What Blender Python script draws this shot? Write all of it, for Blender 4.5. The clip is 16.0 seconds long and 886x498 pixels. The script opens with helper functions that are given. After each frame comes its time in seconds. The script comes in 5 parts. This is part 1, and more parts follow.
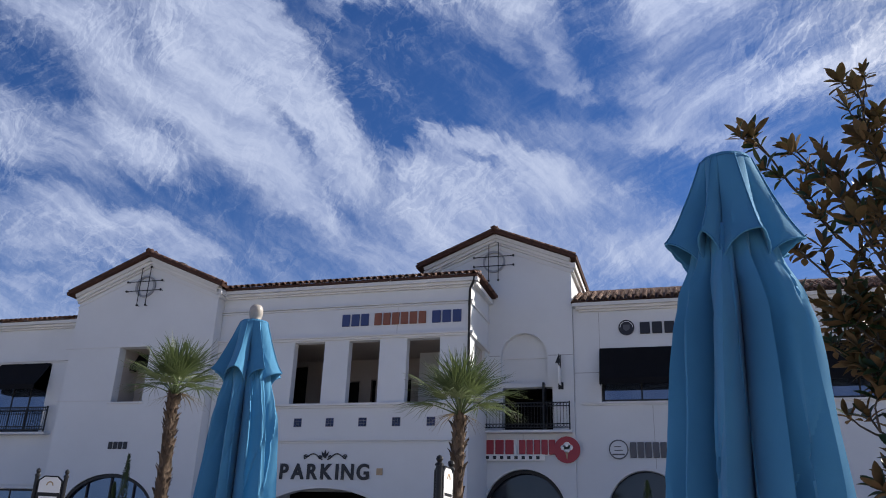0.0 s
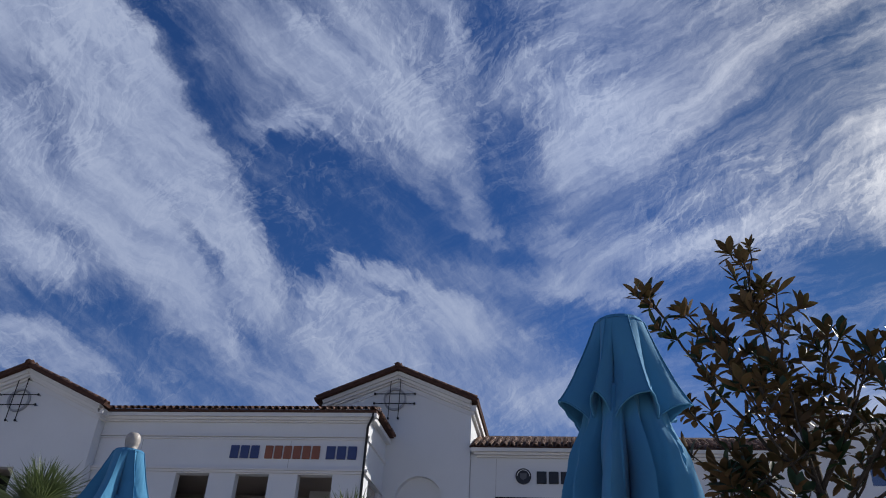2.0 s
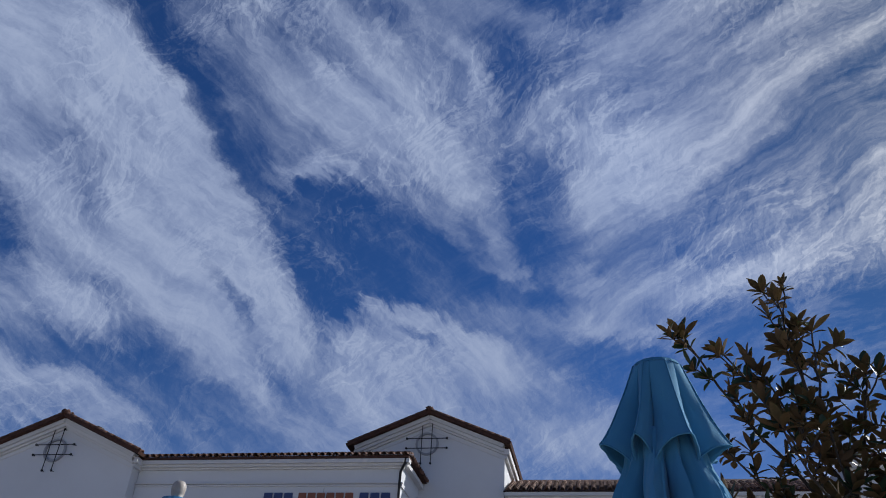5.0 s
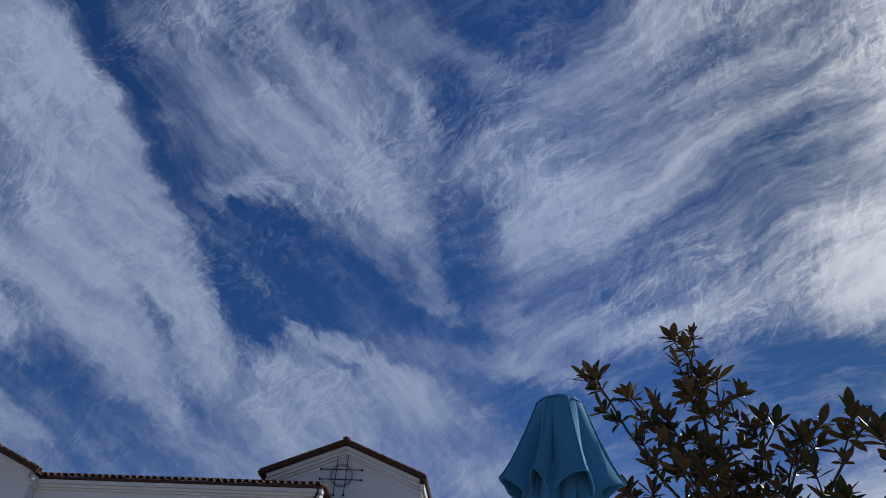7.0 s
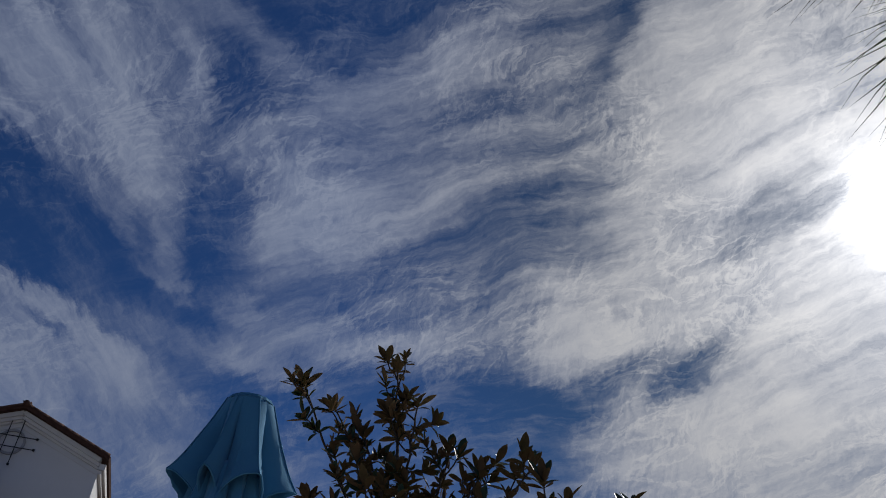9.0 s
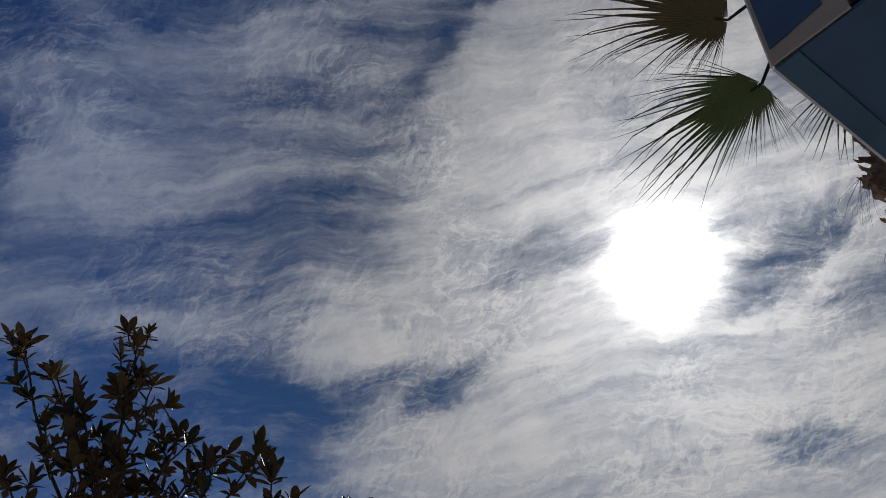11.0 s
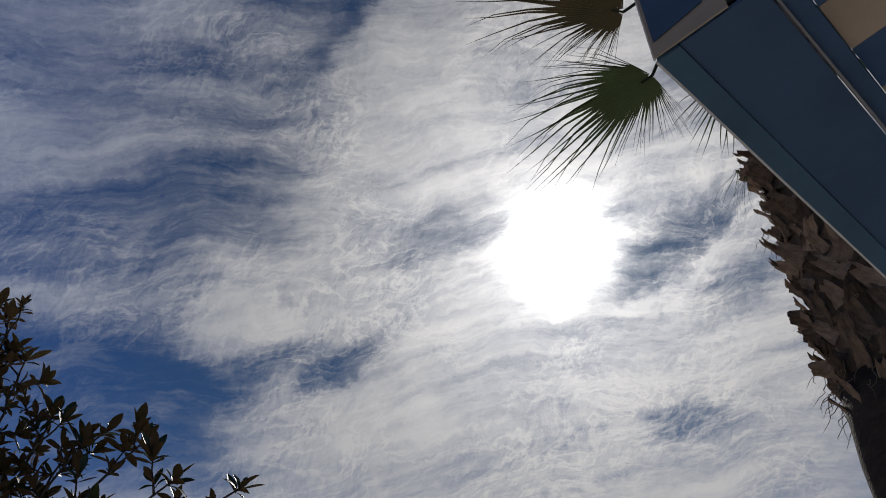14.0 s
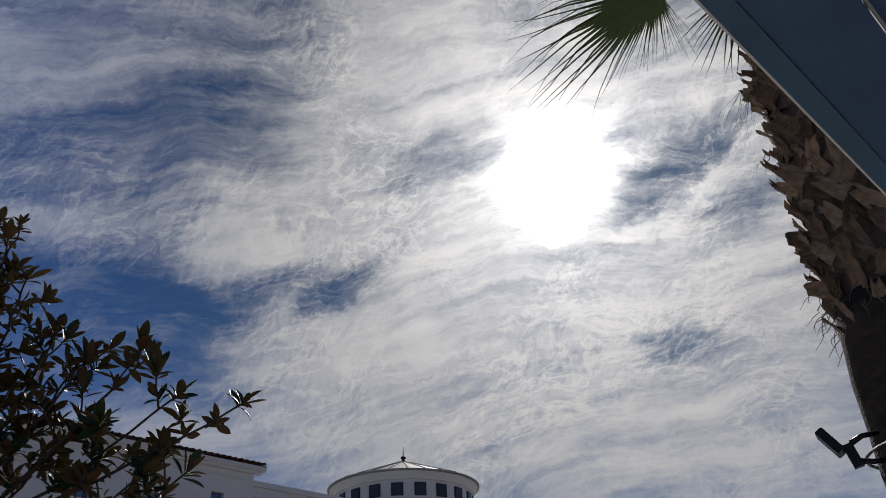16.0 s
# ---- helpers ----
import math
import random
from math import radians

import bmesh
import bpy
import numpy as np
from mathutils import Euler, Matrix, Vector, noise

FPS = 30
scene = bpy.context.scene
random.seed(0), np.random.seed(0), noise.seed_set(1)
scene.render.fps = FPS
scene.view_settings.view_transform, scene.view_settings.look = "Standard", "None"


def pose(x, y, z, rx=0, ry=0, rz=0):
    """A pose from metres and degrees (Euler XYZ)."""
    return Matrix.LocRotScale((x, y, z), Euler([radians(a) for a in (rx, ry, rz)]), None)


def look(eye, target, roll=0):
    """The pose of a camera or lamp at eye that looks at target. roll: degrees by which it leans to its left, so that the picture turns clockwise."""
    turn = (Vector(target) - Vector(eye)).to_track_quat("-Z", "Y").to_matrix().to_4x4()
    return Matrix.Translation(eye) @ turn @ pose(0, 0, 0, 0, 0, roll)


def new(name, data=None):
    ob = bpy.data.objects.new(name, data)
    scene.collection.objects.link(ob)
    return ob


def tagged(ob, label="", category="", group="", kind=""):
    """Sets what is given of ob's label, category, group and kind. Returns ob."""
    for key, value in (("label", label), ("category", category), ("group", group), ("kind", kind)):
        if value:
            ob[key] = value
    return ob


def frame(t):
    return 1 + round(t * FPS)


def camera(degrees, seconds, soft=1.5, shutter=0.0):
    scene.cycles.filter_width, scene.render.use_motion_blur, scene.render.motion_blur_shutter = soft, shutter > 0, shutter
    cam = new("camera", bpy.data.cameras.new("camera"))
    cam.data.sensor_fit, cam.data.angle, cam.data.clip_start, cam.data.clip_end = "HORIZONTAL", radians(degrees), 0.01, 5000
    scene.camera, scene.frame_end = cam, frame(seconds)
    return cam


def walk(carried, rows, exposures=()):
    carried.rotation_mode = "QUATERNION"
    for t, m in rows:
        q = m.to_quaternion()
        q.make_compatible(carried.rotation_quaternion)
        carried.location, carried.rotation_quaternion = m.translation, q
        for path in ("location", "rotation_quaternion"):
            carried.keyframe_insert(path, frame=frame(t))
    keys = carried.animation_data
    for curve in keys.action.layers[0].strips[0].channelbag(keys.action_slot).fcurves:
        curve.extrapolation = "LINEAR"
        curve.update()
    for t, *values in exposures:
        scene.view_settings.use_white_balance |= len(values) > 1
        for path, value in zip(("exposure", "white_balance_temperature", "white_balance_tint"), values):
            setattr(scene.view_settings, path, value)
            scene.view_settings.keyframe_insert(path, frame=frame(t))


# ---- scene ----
cam = camera(59.00, 16.0, 1.0)
PATH = [
    (0.0, -0.000, 0.000, 1.550, 111.00, -1.89, 16.07),
    (0.5, 0.003, -0.005, 1.555, 115.30, -4.09, 12.74),
    (1.0, 0.012, -0.003, 1.569, 117.85, -3.86, 10.89),
    (1.5, 0.022, -0.003, 1.574, 119.19, -3.63, 9.43),
    (2.0, 0.023, 0.007, 1.581, 121.22, -3.11, 8.02),
    (2.5, 0.018, -0.012, 1.576, 122.86, -3.17, 7.94),
    (3.0, -0.002, -0.008, 1.577, 123.27, -3.26, 8.47),
    (3.5, -0.018, -0.029, 1.573, 123.16, -3.10, 10.92),
    (6.0, 0.021, -0.113, 1.532, 125.65, -3.35, 8.78),
    (6.5, 0.033, -0.105, 1.529, 126.48, -3.93, 6.35),
    (7.0, 0.053, -0.113, 1.519, 126.89, -3.47, 3.97),
    (7.5, 0.072, -0.125, 1.511, 127.16, -2.43, 0.30),
    (8.0, 0.084, -0.131, 1.509, 127.54, -2.08, -5.68),
    (8.5, 0.094, -0.131, 1.521, 127.99, -2.68, -11.99),
    (9.0, 0.127, -0.097, 1.537, 128.51, -2.95, -18.51),
    (9.5, 0.172, -0.044, 1.564, 128.68, -2.37, -24.29),
    (10.0, 0.210, -0.017, 1.576, 128.79, -2.03, -29.37),
    (12.5, 0.263, -0.061, 1.577, 129.10, 1.38, -42.38),
    (13.0, 0.265, -0.059, 1.576, 128.64, 1.81, -42.85),
    (13.5, 0.271, -0.057, 1.573, 128.22, 2.13, -43.29),
    (14.0, 0.276, -0.052, 1.574, 127.57, 2.40, -43.75),
    (14.5, 0.279, -0.042, 1.570, 126.96, 2.31, -44.02),
    (15.0, 0.278, -0.037, 1.564, 126.04, 2.30, -44.07),
    (15.5, 0.281, -0.029, 1.559, 124.04, 2.27, -44.11),
    (16.0, 0.284, -0.028, 1.553, 122.08, 2.33, -44.02),
]
EXPOSURES = [(0.0, 0.62, 6600, 10), (0.5, 0.42, 6500, 10), (1.5, 0.2, 6350, 10), (2.5, 0.06, 6250, 10), (3.5, 0.06, 6200, 10), (6.0, -0.1, 6000, 9), (7.0, -0.25, 6050, 9), (8.0, -0.44, 6150, 10),
             (9.0, -0.82, 6300, 10), (10.0, -1.03, 6400, 10), (12.5, -0.9, 6500, 10), (13.0, -0.82, 6500, 10), (14.5, -0.86, 6550, 10), (16.0, -0.74, 6600, 10)]
walk(cam, [(t, pose(*p)) for t, *p in PATH], EXPOSURES)

# ---- sky, sun ----
SUN_AZ, SUN_EL = radians(56.1), radians(36.9)
SUN = Vector((math.sin(SUN_AZ) * math.cos(SUN_EL), math.cos(SUN_AZ) * math.cos(SUN_EL), math.sin(SUN_EL)))
lamp = bpy.data.lights.new("sun", "SUN")
lamp.energy, lamp.angle, lamp.color = 4.5, radians(0.53), (1.0, 0.95, 0.88)
sun = new("sun", lamp)
sun.matrix_world = look(SUN * 300, (0, 0, 0))

world = bpy.data.worlds.new("world")
scene.world = world
world.use_nodes = True
wt = world.node_tree
wt.nodes.clear()


def wn(kind):
    return wt.nodes.new("ShaderNode" + kind)


def feed(sock, v):
    if isinstance(v, bpy.types.NodeSocket):
        wt.links.new(v, sock)
    else:
        sock.default_value = v


def wmath(op, a, b=0.0, c=0.0, clamp=False):
    n = wn("Math")
    n.operation, n.use_clamp = op, clamp
    for sock, v in zip(n.inputs, (a, b, c)):
        feed(sock, v)
    return n.outputs[0]


def wvec(op, a, b=(0, 0, 0), out=0):
    n = wn("VectorMath")
    n.operation = op
    feed(n.inputs[0], a)
    feed(n.inputs[1], b)
    return n.outputs[out]


def wscale(a, f):
    n = wn("VectorMath")
    n.operation = "SCALE"
    feed(n.inputs[0], a)
    feed(n.inputs["Scale"], f)
    return n.outputs[0]


def wnoise(vec, scale, detail, rough, distortion=0.0, lac=2.0):
    n = wn("TexNoise")
    feed(n.inputs["Vector"], vec)
    n.inputs["Scale"].default_value, n.inputs["Detail"].default_value = scale, detail
    n.inputs["Roughness"].default_value, n.inputs["Distortion"].default_value = rough, distortion
    n.inputs["Lacunarity"].default_value = lac
    return n


def wramp(v, lo, hi, a=0.0, b=1.0, smooth=True):
    n = wn("MapRange")
    n.interpolation_type = "SMOOTHSTEP" if smooth else "LINEAR"
    for sock, x in zip(n.inputs, (v, lo, hi, a, b)):
        feed(sock, x)
    return n.outputs[0]


def wmap(vec, loc=(0, 0, 0), turn=0.0, scale=(1, 1, 1), kind="TEXTURE"):
    n = wn("Mapping")
    n.vector_type = kind
    feed(n.inputs[0], vec)
    n.inputs["Location"].default_value, n.inputs["Rotation"].default_value = loc, (0, 0, radians(turn))
    n.inputs["Scale"].default_value = scale
    return n.outputs[0]


def wmix(f, a, b):
    n = wn("Mix")
    n.data_type = "RGBA"
    feed(n.inputs[0], f)
    feed(n.inputs[6], a)
    feed(n.inputs[7], b)
    return n.outputs[2]


heading = wvec("NORMALIZE", wn("TexCoord").outputs["Generated"])
# stereographic map of the sky, centred on the heading 14 degrees right of north, 38 degrees up
MID = Vector((0.19064, 0.76460, 0.61566))
EAST, NORTH = Vector((0.97030, -0.24192, 0.0)), Vector((-0.14894, -0.59737, 0.78801))
grow = wmath("DIVIDE", 2.0, wmath("ADD", wvec("DOT_PRODUCT", heading, MID, 1), 1.05))
plane = wn("CombineXYZ")
feed(plane.inputs[0], wmath("MULTIPLY", wvec("DOT_PRODUCT", heading, EAST, 1), grow))
feed(plane.inputs[1], wmath("MULTIPLY", wvec("DOT_PRODUCT", heading, NORTH, 1), grow))
flat = plane.outputs[0]
# warps: broad bends, ragged rims, and combing along the wind
bend = wvec("SUBTRACT", wnoise(flat, 3.2, 2.0, 0.5).outputs["Color"], (0.5, 0.5, 0.5))
fray = wvec("SUBTRACT", wnoise(flat, 13.0, 9.0, 0.68).outputs["Color"], (0.5, 0.5, 0.5))
across_sky = wvec("DOT_PRODUCT", heading, EAST, 1)
side = wramp(across_sky, -0.42, -0.08)
far_side = wramp(across_sky, 0.15, 0.5)
swayed = wvec("ADD", flat, wvec("ADD", wscale(bend, 0.07), wscale(fray, 0.03)))


def combing(turn, seed, reach):
    """A push along one direction that changes quickly across it: drawn-out rims."""
    n = wnoise(wmap(swayed, (seed, seed, 0), turn, (1.0, 0.13, 1)), 5.5, 10.0, 0.68, 0.4).outputs["Fac"]
    return wscale((math.cos(radians(turn)), math.sin(radians(turn)), 0), wmath("MULTIPLY", wmath("SUBTRACT", n, 0.5), reach))


left_comb, right_comb, sun_comb = combing(-58, 4, 0.10), combing(28, 9, 0.10), combing(42, 2, 0.12)
combed = wvec("ADD", left_comb, wscale(wvec("SUBTRACT", right_comb, left_comb), side))
combed = wvec("ADD", combed, wscale(wvec("SUBTRACT", sun_comb, combed), far_side))
bent = wvec("ADD", wvec("ADD", flat, combed), wvec("ADD", wscale(bend, 0.04), wscale(fray, 0.075)))

cover = [wmath("MULTIPLY", 0.0, 0.0)]
spot_at = [bent, 0]      # where a cloud's shape is read, and how many are laid


def lay(mask, amount):
    """Brings the cloud's thickness to an amount wherever the mask is full."""
    cover[0] = wmath("MULTIPLY_ADD", wmath("SUBTRACT", amount, cover[0]), mask, cover[0])
    spot_at[1] += 1
    if spot_at[1] % 8 == 0:      # a chain through the sum so far keeps the shader small in memory
        spot_at[0] = wvec("ADD", bent, wscale((1, 1, 0), wmath("MULTIPLY", cover[0], 1e-7)))


def bank(amount, *sides):
    """A cloud bank with straight sides. Each side: the way inwards in degrees, its distance, and how softly it ends."""
    mask = 1.0
    for turn, off, soft in sides:
        way = (math.cos(radians(turn)), math.sin(radians(turn)), 0)
        mask = wramp(wvec("DOT_PRODUCT", spot_at[0], way, 1), off - soft, off + soft, 0.0, mask)
    lay(mask, amount)


def puff(amount, u, v, long, wide, turn):
    """An oval of thicker or thinner cloud, soft at the rim."""
    grad = wn("TexGradient")
    grad.gradient_type = "SPHERICAL"
    feed(grad.inputs[0], wmap(spot_at[0], (u, v, 0), turn, (long * 1.2, wide * 1.2, 1)))
    lay(wramp(grad.outputs["Fac"], 0.0, 0.95), amount)


bank(0.2, (-48, -0.294, 0.182), (-111, -0.413, 0.182), (173, -0.666, 0.152), (83, -0.254, 0.152), (-9, -0.244, 0.091))  # thin veil
bank(0.86, (-162, 0.543, 0.020), (-158, 0.507, 0.014), (-157, 0.500, 0.012), (-178, 0.562, 0.012), (169, 0.538, 0.046), (52, -0.528, 0.043), (30, -0.696, 0.039), (36, -0.637, 0.036), (8, -0.931, 0.076), (-96, -0.456, 0.121))  # great left bank
puff(0.62, -0.795, 0.219, 0.124, 0.049, -84)
puff(0.66, -0.848, 0.080, 0.107, 0.041, -73)
puff(0.97, -0.680, 0.252, 0.247, 0.049, -76)
puff(0.97, -0.673, 0.042, 0.165, 0.058, -71)
puff(1.0, -0.662, -0.079, 0.165, 0.037, -64)
puff(0.45, -0.654, -0.021, 0.074, 0.012, -71)
puff(0.35, -0.613, -0.146, 0.074, 0.018, -62)
bank(0.72, (-141, 0.655, 0.091), (-125, 0.422, 0.046), (-144, 0.658, 0.061), (80, -0.181, 0.061), (69, -0.332, 0.046), (45, -0.688, 0.061), (37, -0.785, 0.061), (-29, -1.167, 0.091))  # rippled clouds
puff(0.95, -0.852, 0.030, 0.140, 0.037, -45)
puff(0.15, -0.957, -0.012, 0.157, 0.018, -37)
bank(0.9, (-105, 0.248, 0.046), (-113, 0.369, 0.014), (-123, 0.506, 0.014), (-139, 0.670, 0.012), (75, -0.345, 0.012), (67, -0.446, 0.061), (17, -1.010, 0.061))  # low ripples
puff(0.55, -0.945, -0.087, 0.214, 0.033, -22)
puff(0.6, -1.048, -0.107, 0.091, 0.018, -37)
puff(0.35, -1.038, -0.076, 0.099, 0.008, -28)
puff(0.4, -0.668, -0.179, 0.214, 0.033, -27)
puff(0.0, -0.788, -0.105, 0.190, 0.028, -43)
puff(0.05, -0.671, -0.200, 0.107, 0.018, -44)
puff(0.75, -0.234, -0.278, 0.190, 0.045, -7)
bank(0.93, (-115, 0.250, 0.011), (-118, 0.265, 0.020), (-126, 0.293, 0.046), (-154, 0.299, 0.091), (110, -0.159, 0.121), (79, -0.357, 0.137), (3, -0.607, 0.106), (-33, -0.390, 0.091), (-37, -0.365, 0.011))  # lower fan
puff(0.4, -0.428, -0.117, 0.049, 0.012, -43)
puff(1.0, -0.505, -0.149, 0.107, 0.049, -57)
puff(0.5, -0.298, -0.121, 0.091, 0.031, -28)
puff(0.5, -0.272, -0.244, 0.140, 0.033, -9)
bank(0.58, (-101, -0.394, 0.091), (-160, 0.146, 0.121), (-176, 0.238, 0.091), (170, 0.268, 0.068), (101, 0.078, 0.061), (66, -0.121, 0.061), (28, -0.435, 0.039), (-1, -0.591, 0.068))  # centre plume
puff(0.95, -0.501, 0.116, 0.074, 0.026, -5)
puff(0.92, -0.423, 0.178, 0.124, 0.074, -35)
puff(0.85, -0.350, 0.099, 0.107, 0.037, -55)
puff(0.5, -0.593, 0.295, 0.140, 0.029, -79)
puff(0.0, -0.456, 0.043, 0.124, 0.045, -25)
puff(0.35, -0.492, 0.299, 0.099, 0.021, -46)
puff(0.35, -0.369, 0.297, 0.107, 0.025, -31)
puff(0.5, -0.303, -0.059, 0.049, 0.012, -34)
puff(0.72, -0.282, 0.188, 0.074, 0.025, -81)
puff(0.55, -0.305, -0.004, 0.107, 0.030, -89)
puff(0.35, -0.347, 0.010, 0.083, 0.015, -77)
puff(0.5, -0.299, -0.056, 0.049, 0.012, -39)
bank(0.72, (-81, -0.179, 0.068), (-68, -0.200, 0.091), (-61, -0.184, 0.121), (-109, -0.367, 0.121), (155, -0.120, 0.121), (129, -0.005, 0.121), (120, 0.016, 0.091), (106, 0.005, 0.068), (70, -0.083, 0.046), (12, -0.195, 0.022), (15, -0.191, 0.038))  # right plume
puff(0.95, -0.106, 0.020, 0.157, 0.049, 16)
puff(0.92, -0.151, 0.085, 0.107, 0.041, -26)
puff(0.85, -0.040, 0.219, 0.083, 0.018, 21)
puff(0.5, -0.184, 0.217, 0.148, 0.033, -31)
puff(0.4, -0.017, 0.201, 0.058, 0.018, 29)
bank(0.6, (-44, -0.103, 0.046), (-90, 0.058, 0.068), (-76, 0.054, 0.091), (171, -0.206, 0.091), (95, -0.144, 0.076), (94, -0.144, 0.043), (106, -0.131, 0.022), (92, -0.171, 0.018), (38, -0.269, 0.038))  # right low veil
puff(0.9, -0.181, -0.151, 0.107, 0.026, -19)
puff(0.86, -0.081, -0.119, 0.173, 0.033, 3)
puff(0.75, -0.214, -0.090, 0.033, 0.049, 52)
puff(0.35, 0.085, -0.181, 0.124, 0.021, 13)
bank(0.84, (-20, 0.109, 0.022), (-3, 0.208, 0.091), (-88, -0.523, 0.121), (-171, -1.068, 0.121), (104, -0.458, 0.121), (15, 0.134, 0.121), (32, 0.061, 0.061), (18, 0.100, 0.020), (-22, 0.106, 0.022))  # sun side
puff(0.95, 0.190, -0.058, 0.107, 0.074, -67)
puff(0.7, 0.045, 0.252, 0.181, 0.049, 29)
puff(0.6, -0.055, 0.222, 0.058, 0.018, 29)
puff(0.5, 0.148, 0.227, 0.165, 0.049, 69)
puff(0.25, 0.023, 0.018, 0.140, 0.037, 28)
puff(0.55, -0.082, 0.121, 0.214, 0.049, 4)
puff(0.0, 0.071, -0.169, 0.165, 0.051, 0)
puff(0.45, 0.148, 0.136, 0.066, 0.025, 38)
puff(0.4, 0.250, -0.134, 0.074, 0.029, 28)
puff(0.45, 0.428, 0.084, 0.099, 0.049, 45)
puff(0.8, 0.184, -0.115, 0.033, 0.041, -52)
puff(0.1, 0.704, 0.159, 0.124, 0.051, 57)
puff(0.5, 0.801, 0.137, 0.074, 0.041, 59)
puff(0.2, 0.782, -0.050, 0.107, 0.035, 11)
puff(0.55, 0.656, 0.037, 0.124, 0.017, 29)
puff(0.95, 0.740, 0.142, 0.132, 0.010, 67)
puff(0.95, 0.688, 0.086, 0.099, 0.007, 53)
puff(0.5, 0.414, 0.075, 0.099, 0.037, 42)
puff(0.25, 0.345, -0.106, 0.078, 0.033, 24)
puff(0.1, 0.254, -0.118, 0.074, 0.030, 34)
puff(0.22, 0.034, -0.010, 0.231, 0.049, 11)
puff(0.45, -0.104, 0.155, 0.190, 0.049, 13)
puff(0.55, 0.067, 0.098, 0.107, 0.025, 39)
puff(0.98, 0.544, -0.124, 0.347, 0.058, 20)
puff(0.7, -0.031, 0.044, 0.190, 0.033, 27)
puff(1.0, 0.278, -0.076, 0.181, 0.033, 25)
puff(0.6, 0.630, 0.353, 0.124, 0.049, 71)
puff(0.9, 0.183, -0.327, 0.247, 0.049, 9)
puff(0.85, 0.855, -0.197, 0.289, 0.074, 17)
puff(0.0, 0.127, -0.180, 0.148, 0.045, 0)
puff(0.12, 0.340, -0.118, 0.066, 0.026, 29)
puff(0.2, 0.719, 0.163, 0.124, 0.051, 60)
puff(0.35, 0.790, -0.061, 0.099, 0.030, 14)
puff(0.3, 0.821, 0.155, 0.066, 0.041, 61)
puff(1.0, 0.752, 0.133, 0.157, 0.010, 72)
puff(1.0, 0.701, 0.077, 0.124, 0.010, 38)

# fibres: stretched noise in three directions, blended across the sky
warped = wvec("ADD", flat, wvec("ADD", wscale(bend, 0.10), wscale(fray, 0.035)))


def fibres(turn, thin, scale, seed):
    return wnoise(wmap(warped, (seed, seed * 2, seed), turn, (1.0, thin, 1)), scale, 13.0, 0.70, 0.25).outputs["Fac"]


fib_a, fib_b, fib_c = fibres(-56, 0.22, 3.6, 1), fibres(20, 0.15, 3.6, 2), fibres(30, 0.15, 3.6, 3)
fib = wmath("MULTIPLY_ADD", wmath("SUBTRACT", fib_b, fib_a), side, fib_a)
fib = wmath("MULTIPLY_ADD", wmath("SUBTRACT", fib_c, fib), far_side, fib)
puffs = wnoise(wvec("ADD", flat, wscale(fray, 0.06)), 6.0, 13.0, 0.70, 0.3).outputs["Fac"]
curl = wnoise(wmap(warped, (3, 1, 0), 78, (1.0, 0.36, 1)), 34.0, 7.0, 0.72, 0.9).outputs["Fac"]
patches = wramp(wnoise(flat, 4.5, 3.0, 0.5).outputs["Fac"], 0.42, 0.62, 0.25, 1.3)
grain = wmath("ADD", wmath("MULTIPLY", wmath("SUBTRACT", fib, 0.5), 1.7),
              wmath("ADD", wmath("MULTIPLY", wmath("SUBTRACT", puffs, 0.5), 0.8), wmath("MULTIPLY", wmath("MULTIPLY", wmath("SUBTRACT", curl, 0.5), 0.65), patches)))
loops = wnoise(wmap(warped, (1, 7, 0), 30, (1.0, 0.42, 1)), 9.0, 7.0, 0.62, 1.3).outputs["Fac"]
threads = wmath("MULTIPLY", wramp(wmath("ABSOLUTE", wmath("SUBTRACT", loops, 0.5)), 0.045, 0.0), wmath("MULTIPLY", patches, 0.16))
grain = wmath("ADD", grain, threads)
veil = wmath("ADD", cover[0], wmath("MULTIPLY", grain, wmath("MULTIPLY_ADD", cover[0], 0.25, 0.80)))
dense = wramp(veil, -0.08, 1.18)
wisp = wnoise(wmap(warped, (5, 2, 0), 16, (1.0, 0.17, 1)), 4.4, 12.0, 0.66, 0.5).outputs["Fac"]
wisps = wmath("MULTIPLY", wramp(wisp, 0.50, 0.80), wmath("MULTIPLY_ADD", side, 0.42, 0.10))
dense = wmath("MULTIPLY_ADD", wmath("SUBTRACT", 1.0, dense), wisps, dense)
low = wramp(wvec("DOT_PRODUCT", heading, (0, 0, 1), 1), 0.43, 0.14)
dense = wmath("MULTIPLY_ADD", wmath("SUBTRACT", 1.0, dense), wmath("MULTIPLY", low, wramp(grain, -0.5, 0.4, 0.2, 0.75)), dense)

air = wn("TexSky")
air.sky_type, air.sun_disc, air.sun_elevation, air.sun_rotation = "NISHITA", False, SUN_EL, SUN_AZ
air.air_density, air.dust_density, air.ozone_density = 1.0, 0.3, 3.0
blue = wvec("MULTIPLY", air.outputs[0], (0.020, 0.036, 0.062))
near_sun = wmath("MAXIMUM", wvec("DOT_PRODUCT", heading, SUN, 1), 0.0)
halo = wmath("ADD", wmath("MULTIPLY", wmath("POWER", near_sun, 9.0), 0.72), wmath("MULTIPLY", wmath("POWER", near_sun, 60.0), 0.8))
ragged = wmath("ADD", 0.15, wmath("MULTIPLY", wramp(wmath("ADD", wmath("MULTIPLY", fib_c, 0.6), wmath("MULTIPLY", puffs, 0.6)), 0.42, 0.78), 1.7))
core = wmath("MULTIPLY", wmath("ADD", wmath("MULTIPLY", wmath("POWER", near_sun, 1500.0), 30.0), wmath("MULTIPLY", wmath("POWER", near_sun, 420.0), 0.9)), ragged)
